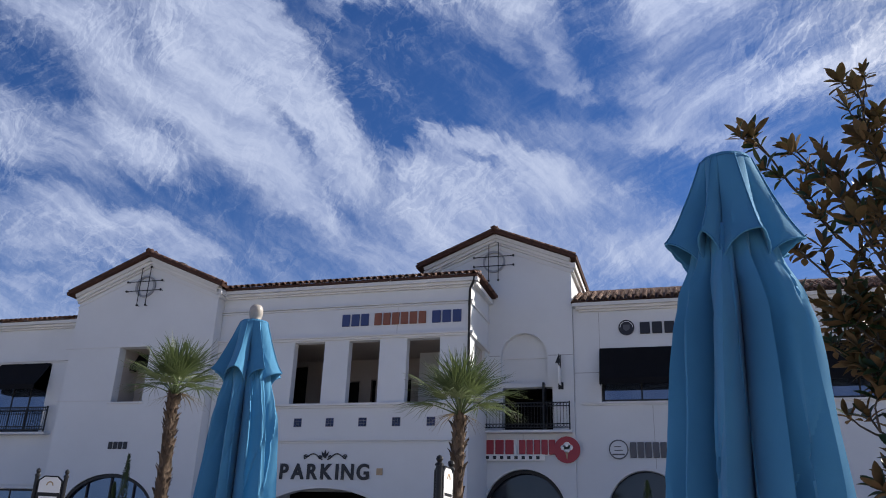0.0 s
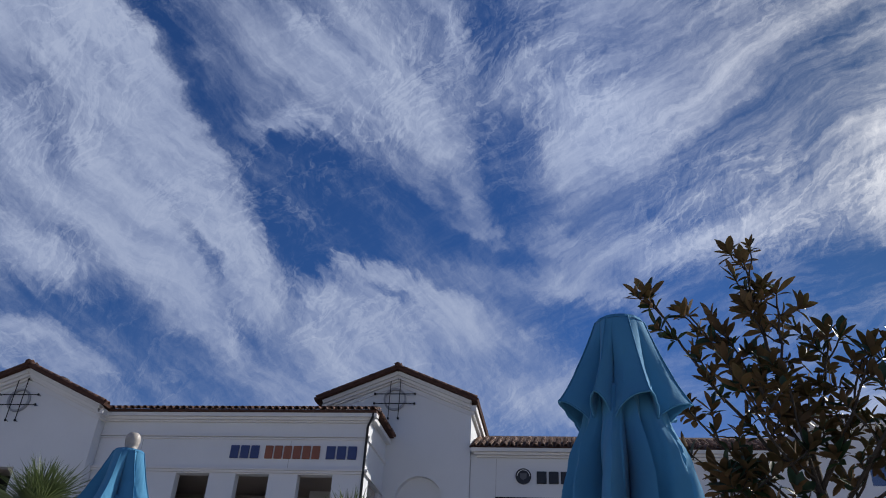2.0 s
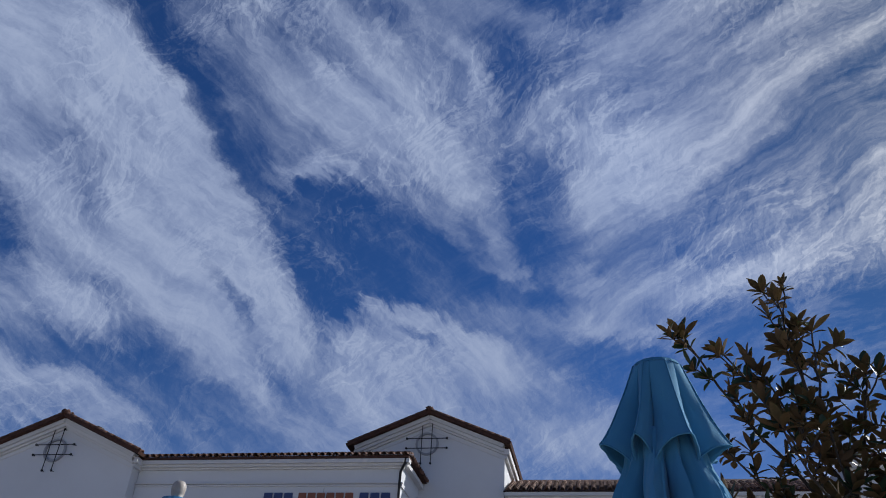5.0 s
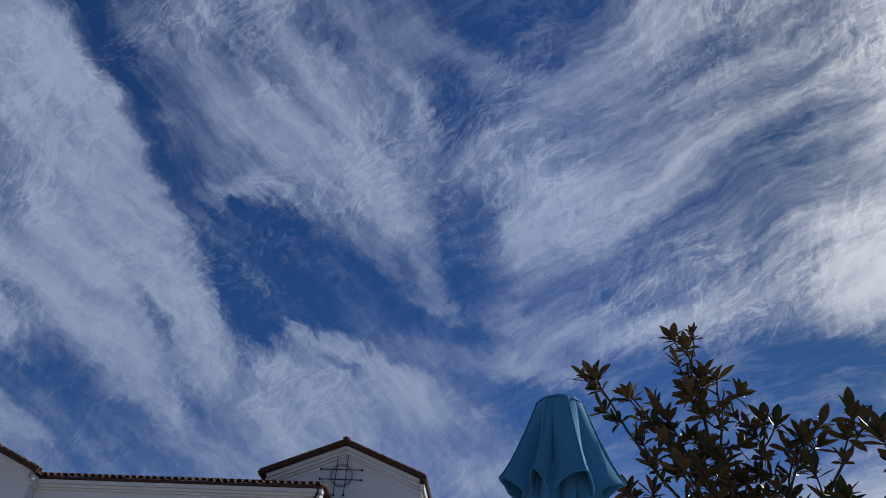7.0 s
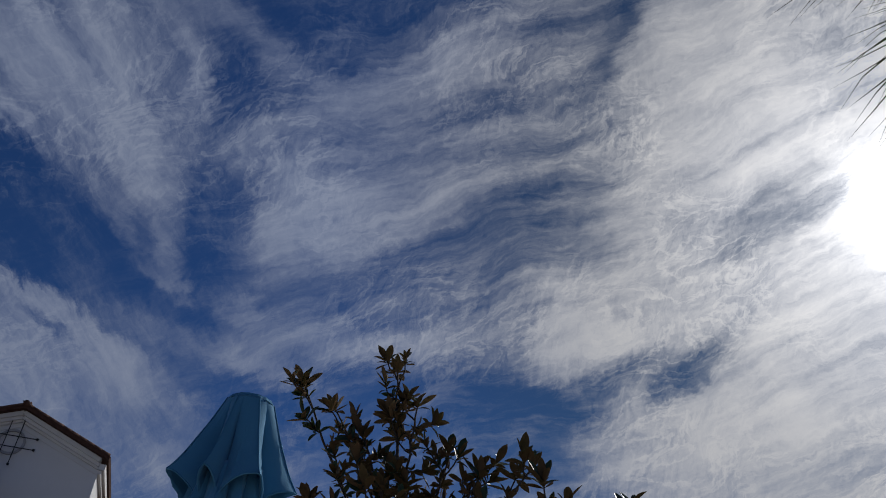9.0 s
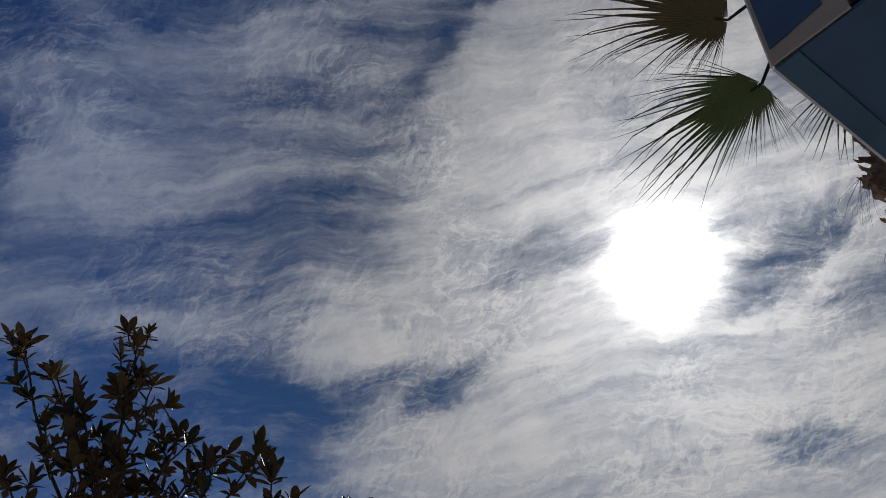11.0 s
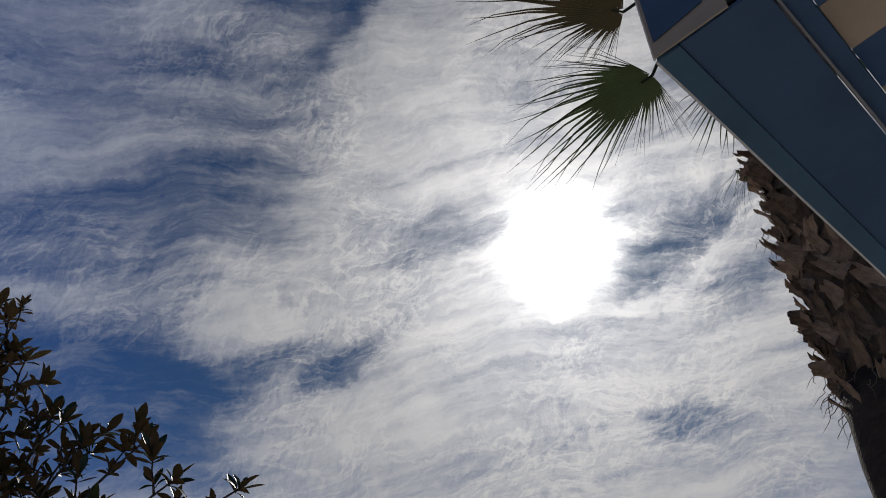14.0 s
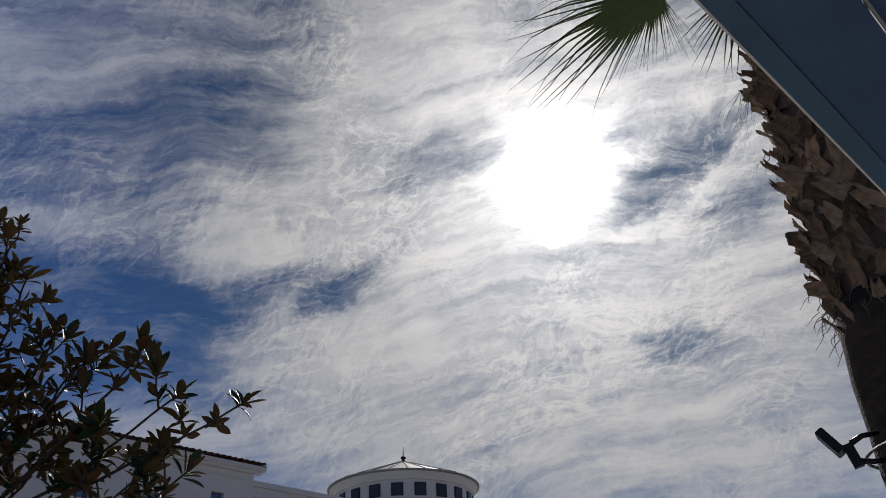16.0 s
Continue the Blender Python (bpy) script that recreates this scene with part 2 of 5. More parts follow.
lit = wmath("ADD", 0.48, halo)
warm = wramp(near_sun, 0.74, 0.97)
tone = wmix(wramp(grain, -0.55, 0.75), wmix(warm, (0.55, 0.66, 0.98, 1), (0.74, 0.75, 0.80, 1)), wmix(warm, (0.82, 0.92, 1.18, 1), (1.06, 1.03, 1.0, 1)))
cloud = wscale(tone, lit)
blue = wmix(warm, blue, wvec("MULTIPLY", blue, (0.90, 0.78, 0.62)))
skylight = wmix(wmath("MULTIPLY", dense, 0.95), blue, cloud)
skylight = wvec("ADD", skylight, wscale((1.0, 0.98, 0.95), core))
ground_glow = wn("Background")
feed(ground_glow.inputs[0], skylight)
ground_glow.inputs[1].default_value = 1.0
wt.links.new(ground_glow.outputs[0], wn("OutputWorld").inputs[0])

# ---- materials ----
def material(name, base, rough=0.6, metal=0.0, vary=0.25, scale=3.0, fine=60.0, bump=0.15, spec=0.5, tint=None, per_object=0.0, stretch=(1, 1, 1), sheen=0.0, through_light=0.0):
    """A surface with stains at one scale and grain at another; tint: the colour that the stains lean to."""
    m = bpy.data.materials.new(name)
    m.use_nodes = True
    nt = m.node_tree
    bs = nt.nodes["Principled BSDF"]
    co = nt.nodes.new("ShaderNodeTexCoord")
    mp = nt.nodes.new("ShaderNodeMapping")
    mp.inputs["Scale"].default_value = stretch
    nt.links.new(co.outputs["Object"], mp.inputs[0])
    broad = nt.nodes.new("ShaderNodeTexNoise")
    broad.inputs["Scale"].default_value, broad.inputs["Detail"].default_value, broad.inputs["Roughness"].default_value = scale, 6.0, 0.6
    tiny = nt.nodes.new("ShaderNodeTexNoise")
    tiny.inputs["Scale"].default_value, tiny.inputs["Detail"].default_value = fine, 4.0
    nt.links.new(mp.outputs[0], broad.inputs["Vector"])
    nt.links.new(mp.outputs[0], tiny.inputs["Vector"])
    ramp = nt.nodes.new("ShaderNodeMapRange")
    ramp.inputs[1].default_value, ramp.inputs[2].default_value = 0.32, 0.70
    nt.links.new(broad.outputs["Fac"], ramp.inputs[0])
    mix = nt.nodes.new("ShaderNodeMix")
    mix.data_type = "RGBA"
    other = tint or tuple(c * (1 - vary) for c in base)
    mix.inputs[6].default_value, mix.inputs[7].default_value = (*base, 1), (*other, 1)
    amount = nt.nodes.new("ShaderNodeMath")
    amount.operation = "MULTIPLY_ADD"
    nt.links.new(ramp.outputs[0], amount.inputs[0])
    amount.inputs[1].default_value = 0.8
    jitter = nt.nodes.new("ShaderNodeMath")
    jitter.operation = "MULTIPLY_ADD"
    nt.links.new(tiny.outputs["Fac"], jitter.inputs[0])
    jitter.inputs[1].default_value, jitter.inputs[2].default_value = 0.5, -0.22
    nt.links.new(jitter.outputs[0], amount.inputs[2])
    amount.use_clamp = True
    nt.links.new(amount.outputs[0], mix.inputs[0])
    colour = mix.outputs[2]
    if per_object:
        info = nt.nodes.new("ShaderNodeObjectInfo")
        hsv = nt.nodes.new("ShaderNodeHueSaturation")
        val = nt.nodes.new("ShaderNodeMapRange")
        val.inputs[3].default_value, val.inputs[4].default_value = 1 - per_object, 1 + per_object
        nt.links.new(info.outputs["Random"], val.inputs[0])
        nt.links.new(val.outputs[0], hsv.inputs["Value"])
        nt.links.new(colour, hsv.inputs["Color"])
        colour = hsv.outputs[0]
    nt.links.new(colour, bs.inputs["Base Color"])
    bs.inputs["Roughness"].default_value, bs.inputs["Metallic"].default_value = rough, metal
    bs.inputs["Specular IOR Level"].default_value = spec
    bs.inputs["Sheen Weight"].default_value = sheen
    if bump:
        bp = nt.nodes.new("ShaderNodeBump")
        bp.inputs["Strength"].default_value, bp.inputs["Distance"].default_value = bump, 0.02
        nt.links.new(tiny.outputs["Fac"], bp.inputs["Height"])
        nt.links.new(bp.outputs[0], bs.inputs["Normal"])
    if through_light:
        tr = nt.nodes.new("ShaderNodeBsdfTranslucent")
        nt.links.new(colour, tr.inputs[0])
        add = nt.nodes.new("ShaderNodeMixShader")
        add.inputs[0].default_value = through_light
        nt.links.new(bs.outputs[0], add.inputs[1])
        nt.links.new(tr.outputs[0], add.inputs[2])
        nt.links.new(add.outputs[0], nt.nodes["Material Output"].inputs[0])
    return m


STUCCO = material("white_stucco", (0.68, 0.69, 0.695), 0.85, vary=0.1, scale=0.35, fine=45, bump=0.25, spec=0.2)
TRIM = material("cream_trim", (0.68, 0.675, 0.665), 0.8, vary=0.08, scale=0.8, fine=40, bump=0.12, spec=0.2)
# plaster ring whose groove shade is put in as a darker grey
RING = material("groove_shade_ring", (0.36, 0.37, 0.39), 0.85, vary=0.15, scale=1.5, fine=40, bump=0.12, spec=0.2)
JOINT = material("grey_joint", (0.42, 0.41, 0.41), 0.9, vary=0.2, spec=0.1)
CLAY = material("clay_tile", (0.15, 0.078, 0.055), 0.8, vary=0.5, scale=5, fine=70, bump=0.3, tint=(0.07, 0.045, 0.035), per_object=0.45, spec=0.25)
PALE_CLAY = material("pale_clay_tile", (0.26, 0.17, 0.125), 0.8, vary=0.5, scale=5, fine=70, bump=0.3, tint=(0.11, 0.062, 0.045), per_object=0.4, spec=0.25)
RAKE = material("dark_clay_edge", (0.09, 0.045, 0.032), 0.85, vary=0.5, scale=6, fine=50, bump=0.3, spec=0.2)
IRON = material("black_iron", (0.012, 0.012, 0.014), 0.45, 0.3, vary=0.3, scale=9, bump=0.05)
STEEL = material("brushed_steel", (0.35, 0.35, 0.36), 0.35, 1.0, vary=0.2, scale=9, bump=0.03)
DARK_GLASS = material("dark_shopfront_glass", (0.045, 0.05, 0.06), 0.06, 0.35, vary=0.25, scale=0.6, bump=0.0, spec=0.6)
GLASS = material("tinted_window_glass", (0.13, 0.17, 0.25), 0.05, 0.75, vary=0.25, scale=0.6, bump=0.0, spec=0.8)
# plaster inside loggia and window recess; shade is put into its darker tone
INSIDE = material("shade_toned_plaster", (0.45, 0.40, 0.36), 0.9, vary=0.15, scale=0.6, spec=0.2)
# near-black: the shade of rooms and recesses, put into the colour
DARK = material("interior_shade_black", (0.012, 0.011, 0.011), 0.9, vary=0.3, spec=0.1)
AWNING = material("black_awning_cloth", (0.010, 0.010, 0.012), 0.9, vary=0.3, scale=2, fine=120, bump=0.1, spec=0.15)
CANVAS = material("blue_canvas", (0.085, 0.29, 0.48), 0.85, vary=0.25, scale=2.2, fine=420, bump=0.12, spec=0.15, sheen=0.12, through_light=0.10, tint=(0.062, 0.225, 0.39))
HEM = material("blue_canvas_hem", (0.08, 0.27, 0.46), 0.85, vary=0.2, scale=4, fine=420, bump=0.12, spec=0.15, through_light=0.15)
FINIAL = material("turned_pale_wood", (0.40, 0.36, 0.32), 0.55, vary=0.3, scale=18, fine=90, bump=0.05)
POLE = material("varnished_wood_pole", (0.30, 0.18, 0.09), 0.45, vary=0.35, scale=6, fine=60, stretch=(1, 1, 0.1))
NAVY = material("navy_letter", (0.035, 0.055, 0.16), 0.5, vary=0.15)
RUST = material("orange_brown_letter", (0.25, 0.085, 0.045), 0.55, vary=0.2)
BLACK = material("black_letter", (0.015, 0.016, 0.022), 0.5, vary=0.2)
GREY = material("grey_letter", (0.10, 0.10, 0.11), 0.5, vary=0.25)
RED = material("red_letter", (0.36, 0.03, 0.045), 0.45, vary=0.2)
WHITE = material("white_sign", (0.80, 0.79, 0.77), 0.5, vary=0.06)
TILE_BLUE = material("blue_glazed_tile", (0.015, 0.022, 0.075), 0.25, vary=0.4, scale=12, per_object=0.4)
OCHRE = material("ochre_tile", (0.42, 0.30, 0.18), 0.5, vary=0.25, scale=8)
BARK = material("magnolia_bark", (0.085, 0.07, 0.06), 0.9, vary=0.4, scale=8, fine=80, bump=0.4, spec=0.2)
LEAF_TOP = material("magnolia_leaf_top", (0.075, 0.125, 0.045), 0.42, vary=0.4, scale=9, fine=60, bump=0.05, per_object=0.35, spec=0.45, tint=(0.03, 0.06, 0.02), through_light=0.36)
LEAF_UNDER = material("magnolia_leaf_underside", (0.30, 0.175, 0.095), 0.7, vary=0.4, scale=12, fine=90, bump=0.1, per_object=0.4, tint=(0.15, 0.12, 0.055), spec=0.2, through_light=0.48)
FROND = material("palm_frond", (0.13, 0.17, 0.062), 0.45, vary=0.4, scale=3, fine=50, bump=0.05, tint=(0.06, 0.085, 0.03), through_light=0.3)
DRY = material("dry_palm_frond", (0.30, 0.23, 0.13), 0.75, vary=0.4, scale=6, bump=0.1, through_light=0.15)
DARK_FROND = material("deep_green_palm_frond", (0.045, 0.062, 0.024), 0.5, vary=0.4, scale=3, fine=50, bump=0.05, tint=(0.028, 0.036, 0.016), through_light=0.42)
BROWN_FROND = material("browned_palm_frond", (0.075, 0.055, 0.028), 0.6, vary=0.4, scale=3, fine=50, bump=0.05, tint=(0.04, 0.04, 0.018), through_light=0.25)
STUB = material("palm_leaf_base", (0.14, 0.098, 0.070), 0.85, vary=0.5, scale=9, fine=70, bump=0.5, tint=(0.06, 0.042, 0.03), per_object=0.5, stretch=(1, 1, 0.3), spec=0.2)
TRUNK = material("palm_trunk_bark", (0.085, 0.068, 0.056), 0.95, vary=0.5, scale=7, fine=38, bump=0.9, tint=(0.035, 0.028, 0.024), stretch=(0.8, 0.8, 2.2), spec=0.15)
CREAM = material("cream_awning_cloth", (0.64, 0.55, 0.45), 0.85, vary=0.25, scale=5, fine=300, bump=0.1, through_light=0.3, spec=0.15)
DEEP = material("deep_blue_awning_cloth", (0.14, 0.24, 0.40), 0.85, vary=0.3, scale=3, fine=300, bump=0.1, through_light=0.4, spec=0.15)
PAVING = material("concrete_paving", (0.40, 0.37, 0.34), 0.85, vary=0.3, scale=0.5, fine=30, bump=0.2, spec=0.25)
ZINC = material("grey_metal_roof", (0.30, 0.30, 0.30), 0.5, 0.5, vary=0.3, scale=2, bump=0.05)
SHRUB = material("dark_conifer_green", (0.03, 0.055, 0.02), 0.7, vary=0.5, scale=8, bump=0.1, tint=(0.012, 0.03, 0.01))
EDGE_CLOTH = material("dim_blue_hem_cloth", (0.10, 0.19, 0.29), 0.85, vary=0.25, scale=4, fine=300, bump=0.1, through_light=0.1, spec=0.15)
HUSK = material("weathered_leaf_base", (0.36, 0.25, 0.17), 0.9, vary=0.5, scale=11, fine=80, bump=0.6, tint=(0.10, 0.068, 0.05), per_object=0.6, stretch=(1, 1, 0.3), spec=0.15)


# ---- helpers of this place ----
def mesh_of(name, bm, mats, smooth=False):
    me = bpy.data.meshes.new(name)
    bmesh.ops.recalc_face_normals(bm, faces=bm.faces)
    bm.to_mesh(me)
    bm.free()
    for m in mats if isinstance(mats, (list, tuple)) else [mats]:
        me.materials.append(m)
    if smooth:
        for p in me.polygons:
            p.use_smooth = True
    return me


def part(name, bm, mat, parent, label="", smooth=False, kind=""):
    """One bmesh as one mesh object under a thing or a part."""
    ob = new(name, mesh_of(name, bm, mat, smooth))
    ob.parent = parent
    return tagged(ob, label, kind=kind)


def thing(name, label, category, at=(0, 0, 0), turn=0.0, group=""):
    ob = new(name)
    ob.empty_display_size = 0.2
    ob.matrix_world = pose(*at, 0, 0, turn)
    return tagged(ob, label, category, group)


def add_box(bm, x0, x1, y0, y1, z0, z1, m=None):
    g = bmesh.ops.create_cube(bm, size=1.0)["verts"]
    mat = Matrix.Translation(((x0 + x1) / 2, (y0 + y1) / 2, (z0 + z1) / 2)) @ Matrix.Diagonal((x1 - x0, y1 - y0, z1 - z0, 1))
    bmesh.ops.transform(bm, matrix=(m @ mat) if m else mat, verts=g)
    return g


def boxes(*dims, m=None):
    bm = bmesh.new()
    for d in dims:
        add_box(bm, *d, m=m)
    return bm


def bevelled(x0, x1, y0, y1, z0, z1, width=0.02, seg=2):
    bm = boxes((x0, x1, y0, y1, z0, z1))
    bmesh.ops.bevel(bm, geom=bm.edges[:], offset=width, segments=seg, affect="EDGES", profile=0.5)
    return bm


def add_beam(bm, a, b, w, h, up=(0, 0, 1)):
    """A square bar from a to b, w wide and h high."""
    a, b = Vector(a), Vector(b)
    d = (b - a).normalized()
    s = d.cross(Vector(up)).normalized()
    t = s.cross(d)
    m = Matrix((s, d, t)).transposed().to_4x4()
    m.translation = (a + b) / 2
    add_box(bm, -w / 2, w / 2, -(b - a).length / 2, (b - a).length / 2, -h / 2, h / 2, m=m)


def add_tube(bm, pts, radii, seg=8, cap=True):
    """A round limb through pts with a radius at each."""
    rings = []
    for i, p in enumerate(pts):
        p = Vector(p)
        d = (Vector(pts[min(i + 1, len(pts) - 1)]) - Vector(pts[max(i - 1, 0)])).normalized()
        s = d.cross(Vector((0.31, 0.9, 0.29))).normalized()
        t = d.cross(s)
        r = radii[i]
        rings.append([bm.verts.new(p + (s * math.cos(a) + t * math.sin(a)) * r) for a in (2 * math.pi * k / seg for k in range(seg))])
    for u, v in zip(rings, rings[1:]):
        for k in range(seg):
            bm.faces.new((u[k], u[(k + 1) % seg], v[(k + 1) % seg], v[k]))
    if cap:
        bm.faces.new(rings[0][::-1])
        bm.faces.new(rings[-1])


def slab(outline, holes, y0, y1):
    """A wall in the xz plane from y0 to y1 with an outline and holes that go through."""
    bm = bmesh.new()
    edges = []
    for loop in (outline, *holes):
        vs = [bm.verts.new((x, y0, z)) for x, z in loop]
        edges += [bm.edges.new((a, b)) for a, b in zip(vs, vs[1:] + vs[:1])]
    faces = [g for g in bmesh.ops.triangle_fill(bm, edges=edges, use_beauty=True, use_dissolve=False)["geom"] if isinstance(g, bmesh.types.BMFace)]
    ext = bmesh.ops.extrude_face_region(bm, geom=faces)["geom"]
    bmesh.ops.translate(bm, vec=(0, y1 - y0, 0), verts=[g for g in ext if isinstance(g, bmesh.types.BMVert)])
    return bm


def rect(x0, x1, z0, z1):
    return [(x0, z0), (x1, z0), (x1, z1), (x0, z1)]


def arched(cx, half, z0, spring, rise, n=18):
    """An opening with a curved head."""
    pts = [(cx - half, z0), (cx + half, z0)]
    return pts + [(cx + half * math.cos(math.pi * k / n), spring + rise * math.sin(math.pi * k / n)) for k in range(n + 1)]


def arch_band(cx, half, spring, rise, wide, y0, y1, n=24):
    outer = [(cx + (half + wide) * math.cos(math.pi * k / n), spring + (rise + wide) * math.sin(math.pi * k / n)) for k in range(n + 1)]
    inner = [(cx + half * math.cos(math.pi * k / n), spring + rise * math.sin(math.pi * k / n)) for k in range(n, -1, -1)]
    return slab(outer + inner, [], y0, y1)


# ---- ground ----
g = bmesh.new()
bmesh.ops.create_grid(g, x_segments=24, y_segments=24, size=600)
ground = tagged(new("ground", mesh_of("ground", g, PAVING)), "pale concrete paving of an outdoor plaza", "ground", kind="structure")

# ---- the shopping building ----
YA, YT, YW, YL, YF = 27.94, 30.97, 31.10, 27.45, 28.20   # fronts: loggia, tower, wing, left tower, far left wing
mall = thing("shopping_building", "two-storey white stucco shopping building with clay tile roofs", "building", (0, 0, 0))

tile_bm = bmesh.new()
for k in range(7):
    a0, a1 = math.pi * k / 7, math.pi * (k + 1) / 7
    q = []
    for a in (a0, a1):
        for y, r in ((0.0, 0.105), (0.46, 0.085)):
            q.append([tile_bm.verts.new((rr * math.cos(a), y, rr * math.sin(a))) for rr in (r, r - 0.016)])
    o = [p[0] for p in q]
    i = [p[1] for p in q]
    tile_bm.faces.new((o[0], o[1], o[3], o[2]))
    tile_bm.faces.new((i[0], i[2], i[3], i[1]))
    tile_bm.faces.new((o[0], o[2], i[2], i[0]))
    tile_bm.faces.new((o[1], i[1], i[3], o[3]))
bmesh.ops.remove_doubles(tile_bm, verts=tile_bm.verts, dist=1e-4)
TILE = mesh_of("roof_tile", tile_bm, CLAY, True)
TILE_PALE = TILE.copy()
TILE_PALE.materials[0] = PALE_CLAY


def lay_tiles(roof, x0, x1, y, z, slope, courses, pitch=0.27, turn=0.0, origin=(0, 0, 0), mesh=TILE):
    """Barrel tiles in courses up a slope from its eave."""
    n = int((x1 - x0) / pitch)
    rnd = random.Random(n * 7 + courses)
    base = pose(*origin, 0, 0, turn)
    for c in range(courses):
        for k in range(n + 1):
            ob = new("tile", mesh)
            ob.parent = roof
            ob.matrix_basis = base @ pose(x0 + (k + 0.5) * (x1 - x0) / (n + 1), y + c * 0.36 * math.cos(slope), z + c * 0.36 * math.sin(slope) + 0.012 * c,
                                          math.degrees(slope) + rnd.uniform(-1.2, 1.2), rnd.uniform(-2, 2), rnd.uniform(-1.5, 1.5))


def joint(*dims):
    for d in dims:
        part("joint", boxes(d), JOINT, mall)


def solids(name, mat, *dims):
    for d in dims:
        part(name, boxes(d), mat, mall)


def moulding(x0, x1, y, z, steps):
    """A stepped band along a front: steps are (drop, height, proud)."""
    for d, h, p in steps:
        p *= 1.5
        solids("moulding", TRIM, (x0 - p, x1 + p, y - p, y - 0.001, z - d - h, z - d - 0.002))


# loggia wing with three openings
L0, L1 = -18.0, -7.24
arch_p = arched(-12.75, 2.75, 0.05, 2.2, 1.33, 28)
part("wall", slab(rect(L0, L1, 0.002, 11.38), [rect(-14.53, -13.2, 6.67, 9.13), rect(-12.16, -10.86, 6.67, 9.13), rect(-9.75, -8.42, 6.67, 9.13),
     arch_p], YA, YA + 0.35), STUCCO, mall)
solids("wall", STUCCO, (L1 - 0.35, L1, YA + 0.352, YT - 0.002, 0.002, 6.66), (L1 - 0.35, L1, YA + 0.352, YT - 0.002, 9.14, 11.38), (L1 - 0.35, L1, YT - 0.6, YT - 0.002, 6.66, 9.14), (L1 - 0.35, L1, YA + 0.352, YA + 0.7, 6.66, 9.14))
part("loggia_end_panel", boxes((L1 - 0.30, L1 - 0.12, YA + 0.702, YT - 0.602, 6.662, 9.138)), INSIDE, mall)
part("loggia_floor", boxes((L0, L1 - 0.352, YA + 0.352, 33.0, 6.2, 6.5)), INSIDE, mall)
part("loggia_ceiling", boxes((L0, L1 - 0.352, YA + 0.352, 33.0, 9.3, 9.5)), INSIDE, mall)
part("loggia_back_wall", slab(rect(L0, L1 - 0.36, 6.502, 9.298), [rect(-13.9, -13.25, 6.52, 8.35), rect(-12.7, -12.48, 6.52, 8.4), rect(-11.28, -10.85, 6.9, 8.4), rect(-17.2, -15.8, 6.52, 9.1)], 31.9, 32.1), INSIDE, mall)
# one near-black sheet paints the shade behind the loggia's doors and left opening
part("doorway_shade_sheet", boxes((-17.4, -10.2, 32.2, 32.25, 6.51, 9.2)), DARK, mall)
moulding(L0 + 0.05, L1, YA, 11.40, [(0.0, 0.14, 0.22), (0.14, 0.10, 0.14), (0.24, 0.07, 0.07)])
moulding(L0 + 0.05, L1, YA, 10.58, [(0.0, 0.05, 0.06), (0.09, 0.05, 0.04)])
moulding(L0 + 0.05, L1, YA, 9.33, [(0.0, 0.07, 0.09), (0.07, 0.09, 0.05)])
moulding(-16.0, L1, YA, 6.66, [(0.0, 0.09, 0.10), (0.09, 0.08, 0.05)])
moulding(-16.4, L1, YA, 5.30, [(0.0, 0.05, 0.05), (0.09, 0.04, 0.03)])
for z, d in ((11.40, 0.2), (10.58, 0.06), (9.33, 0.08)):
    solids("moulding", TRIM, (L1 + 0.001, L1 + d, YA - d, YT - 0.002, z - 0.16, z))
for x in (-16.2, -10.2):
    joint((x, x + 0.02, YA - 0.004, YA - 0.001, 9.36, 10.4))
part("arch_trim", arch_band(-12.75, 2.75, 2.2, 1.33, 0.12, YA - 0.05, YA - 0.001), TRIM, mall)
# a near-black sheet stands for the shade deep under the arch
part("passage_shade_sheet", boxes((-15.6, -9.9, YA + 3.0, YA + 3.1, 0.01, 3.6)), DARK, mall)
roof = part("roof", boxes((L0 - 0.1, L1 + 0.32, YA - 0.38, YA + 0.2, 11.41, 11.49)), RAKE, mall)
r = bmesh.new()
e = [r.verts.new(p) for p in ((L0, YA - 0.4, 11.50), (L1 + 0.34, YA - 0.4, 11.50), (L1 + 0.34, 33.0, 11.50), (L0, 33.0, 11.50), (L0, 31.4, 12.62), (L1 - 3.4, 31.4, 12.62))]
for f in ((0, 1, 5, 4), (1, 2, 5), (2, 3, 4, 5), (3, 0, 4), (3, 2, 1, 0)):
    r.faces.new([e[k] for k in f])
roof_top = part("roof", r, RAKE, mall, "low hipped roof of brown clay tiles")
lay_tiles(roof_top, L0, L1 + 0.3, YA - 0.42, 11.525, 0.30, 3, mesh=TILE)
lay_tiles(roof_top, -3.1, -0.02, -0.02, 0.03, 0.30, 1, turn=90, origin=(L1 + 0.37, YT, 11.50))
# gutter pipe at the loggia's corner
p = bmesh.new()
add_tube(p, [(L1 + 0.2, YA - 0.3, 11.48), (L1 + 0.18, YA - 0.3, 11.25), (L1 - 0.02, YA - 0.1, 10.95), (L1 - 0.02, YA - 0.1, 9.45), (L1 - 0.02, YA - 0.1, 6.75)], [0.05] * 5, 8)
part("downpipe", p, IRON, mall, "thin black metal downpipe", True)

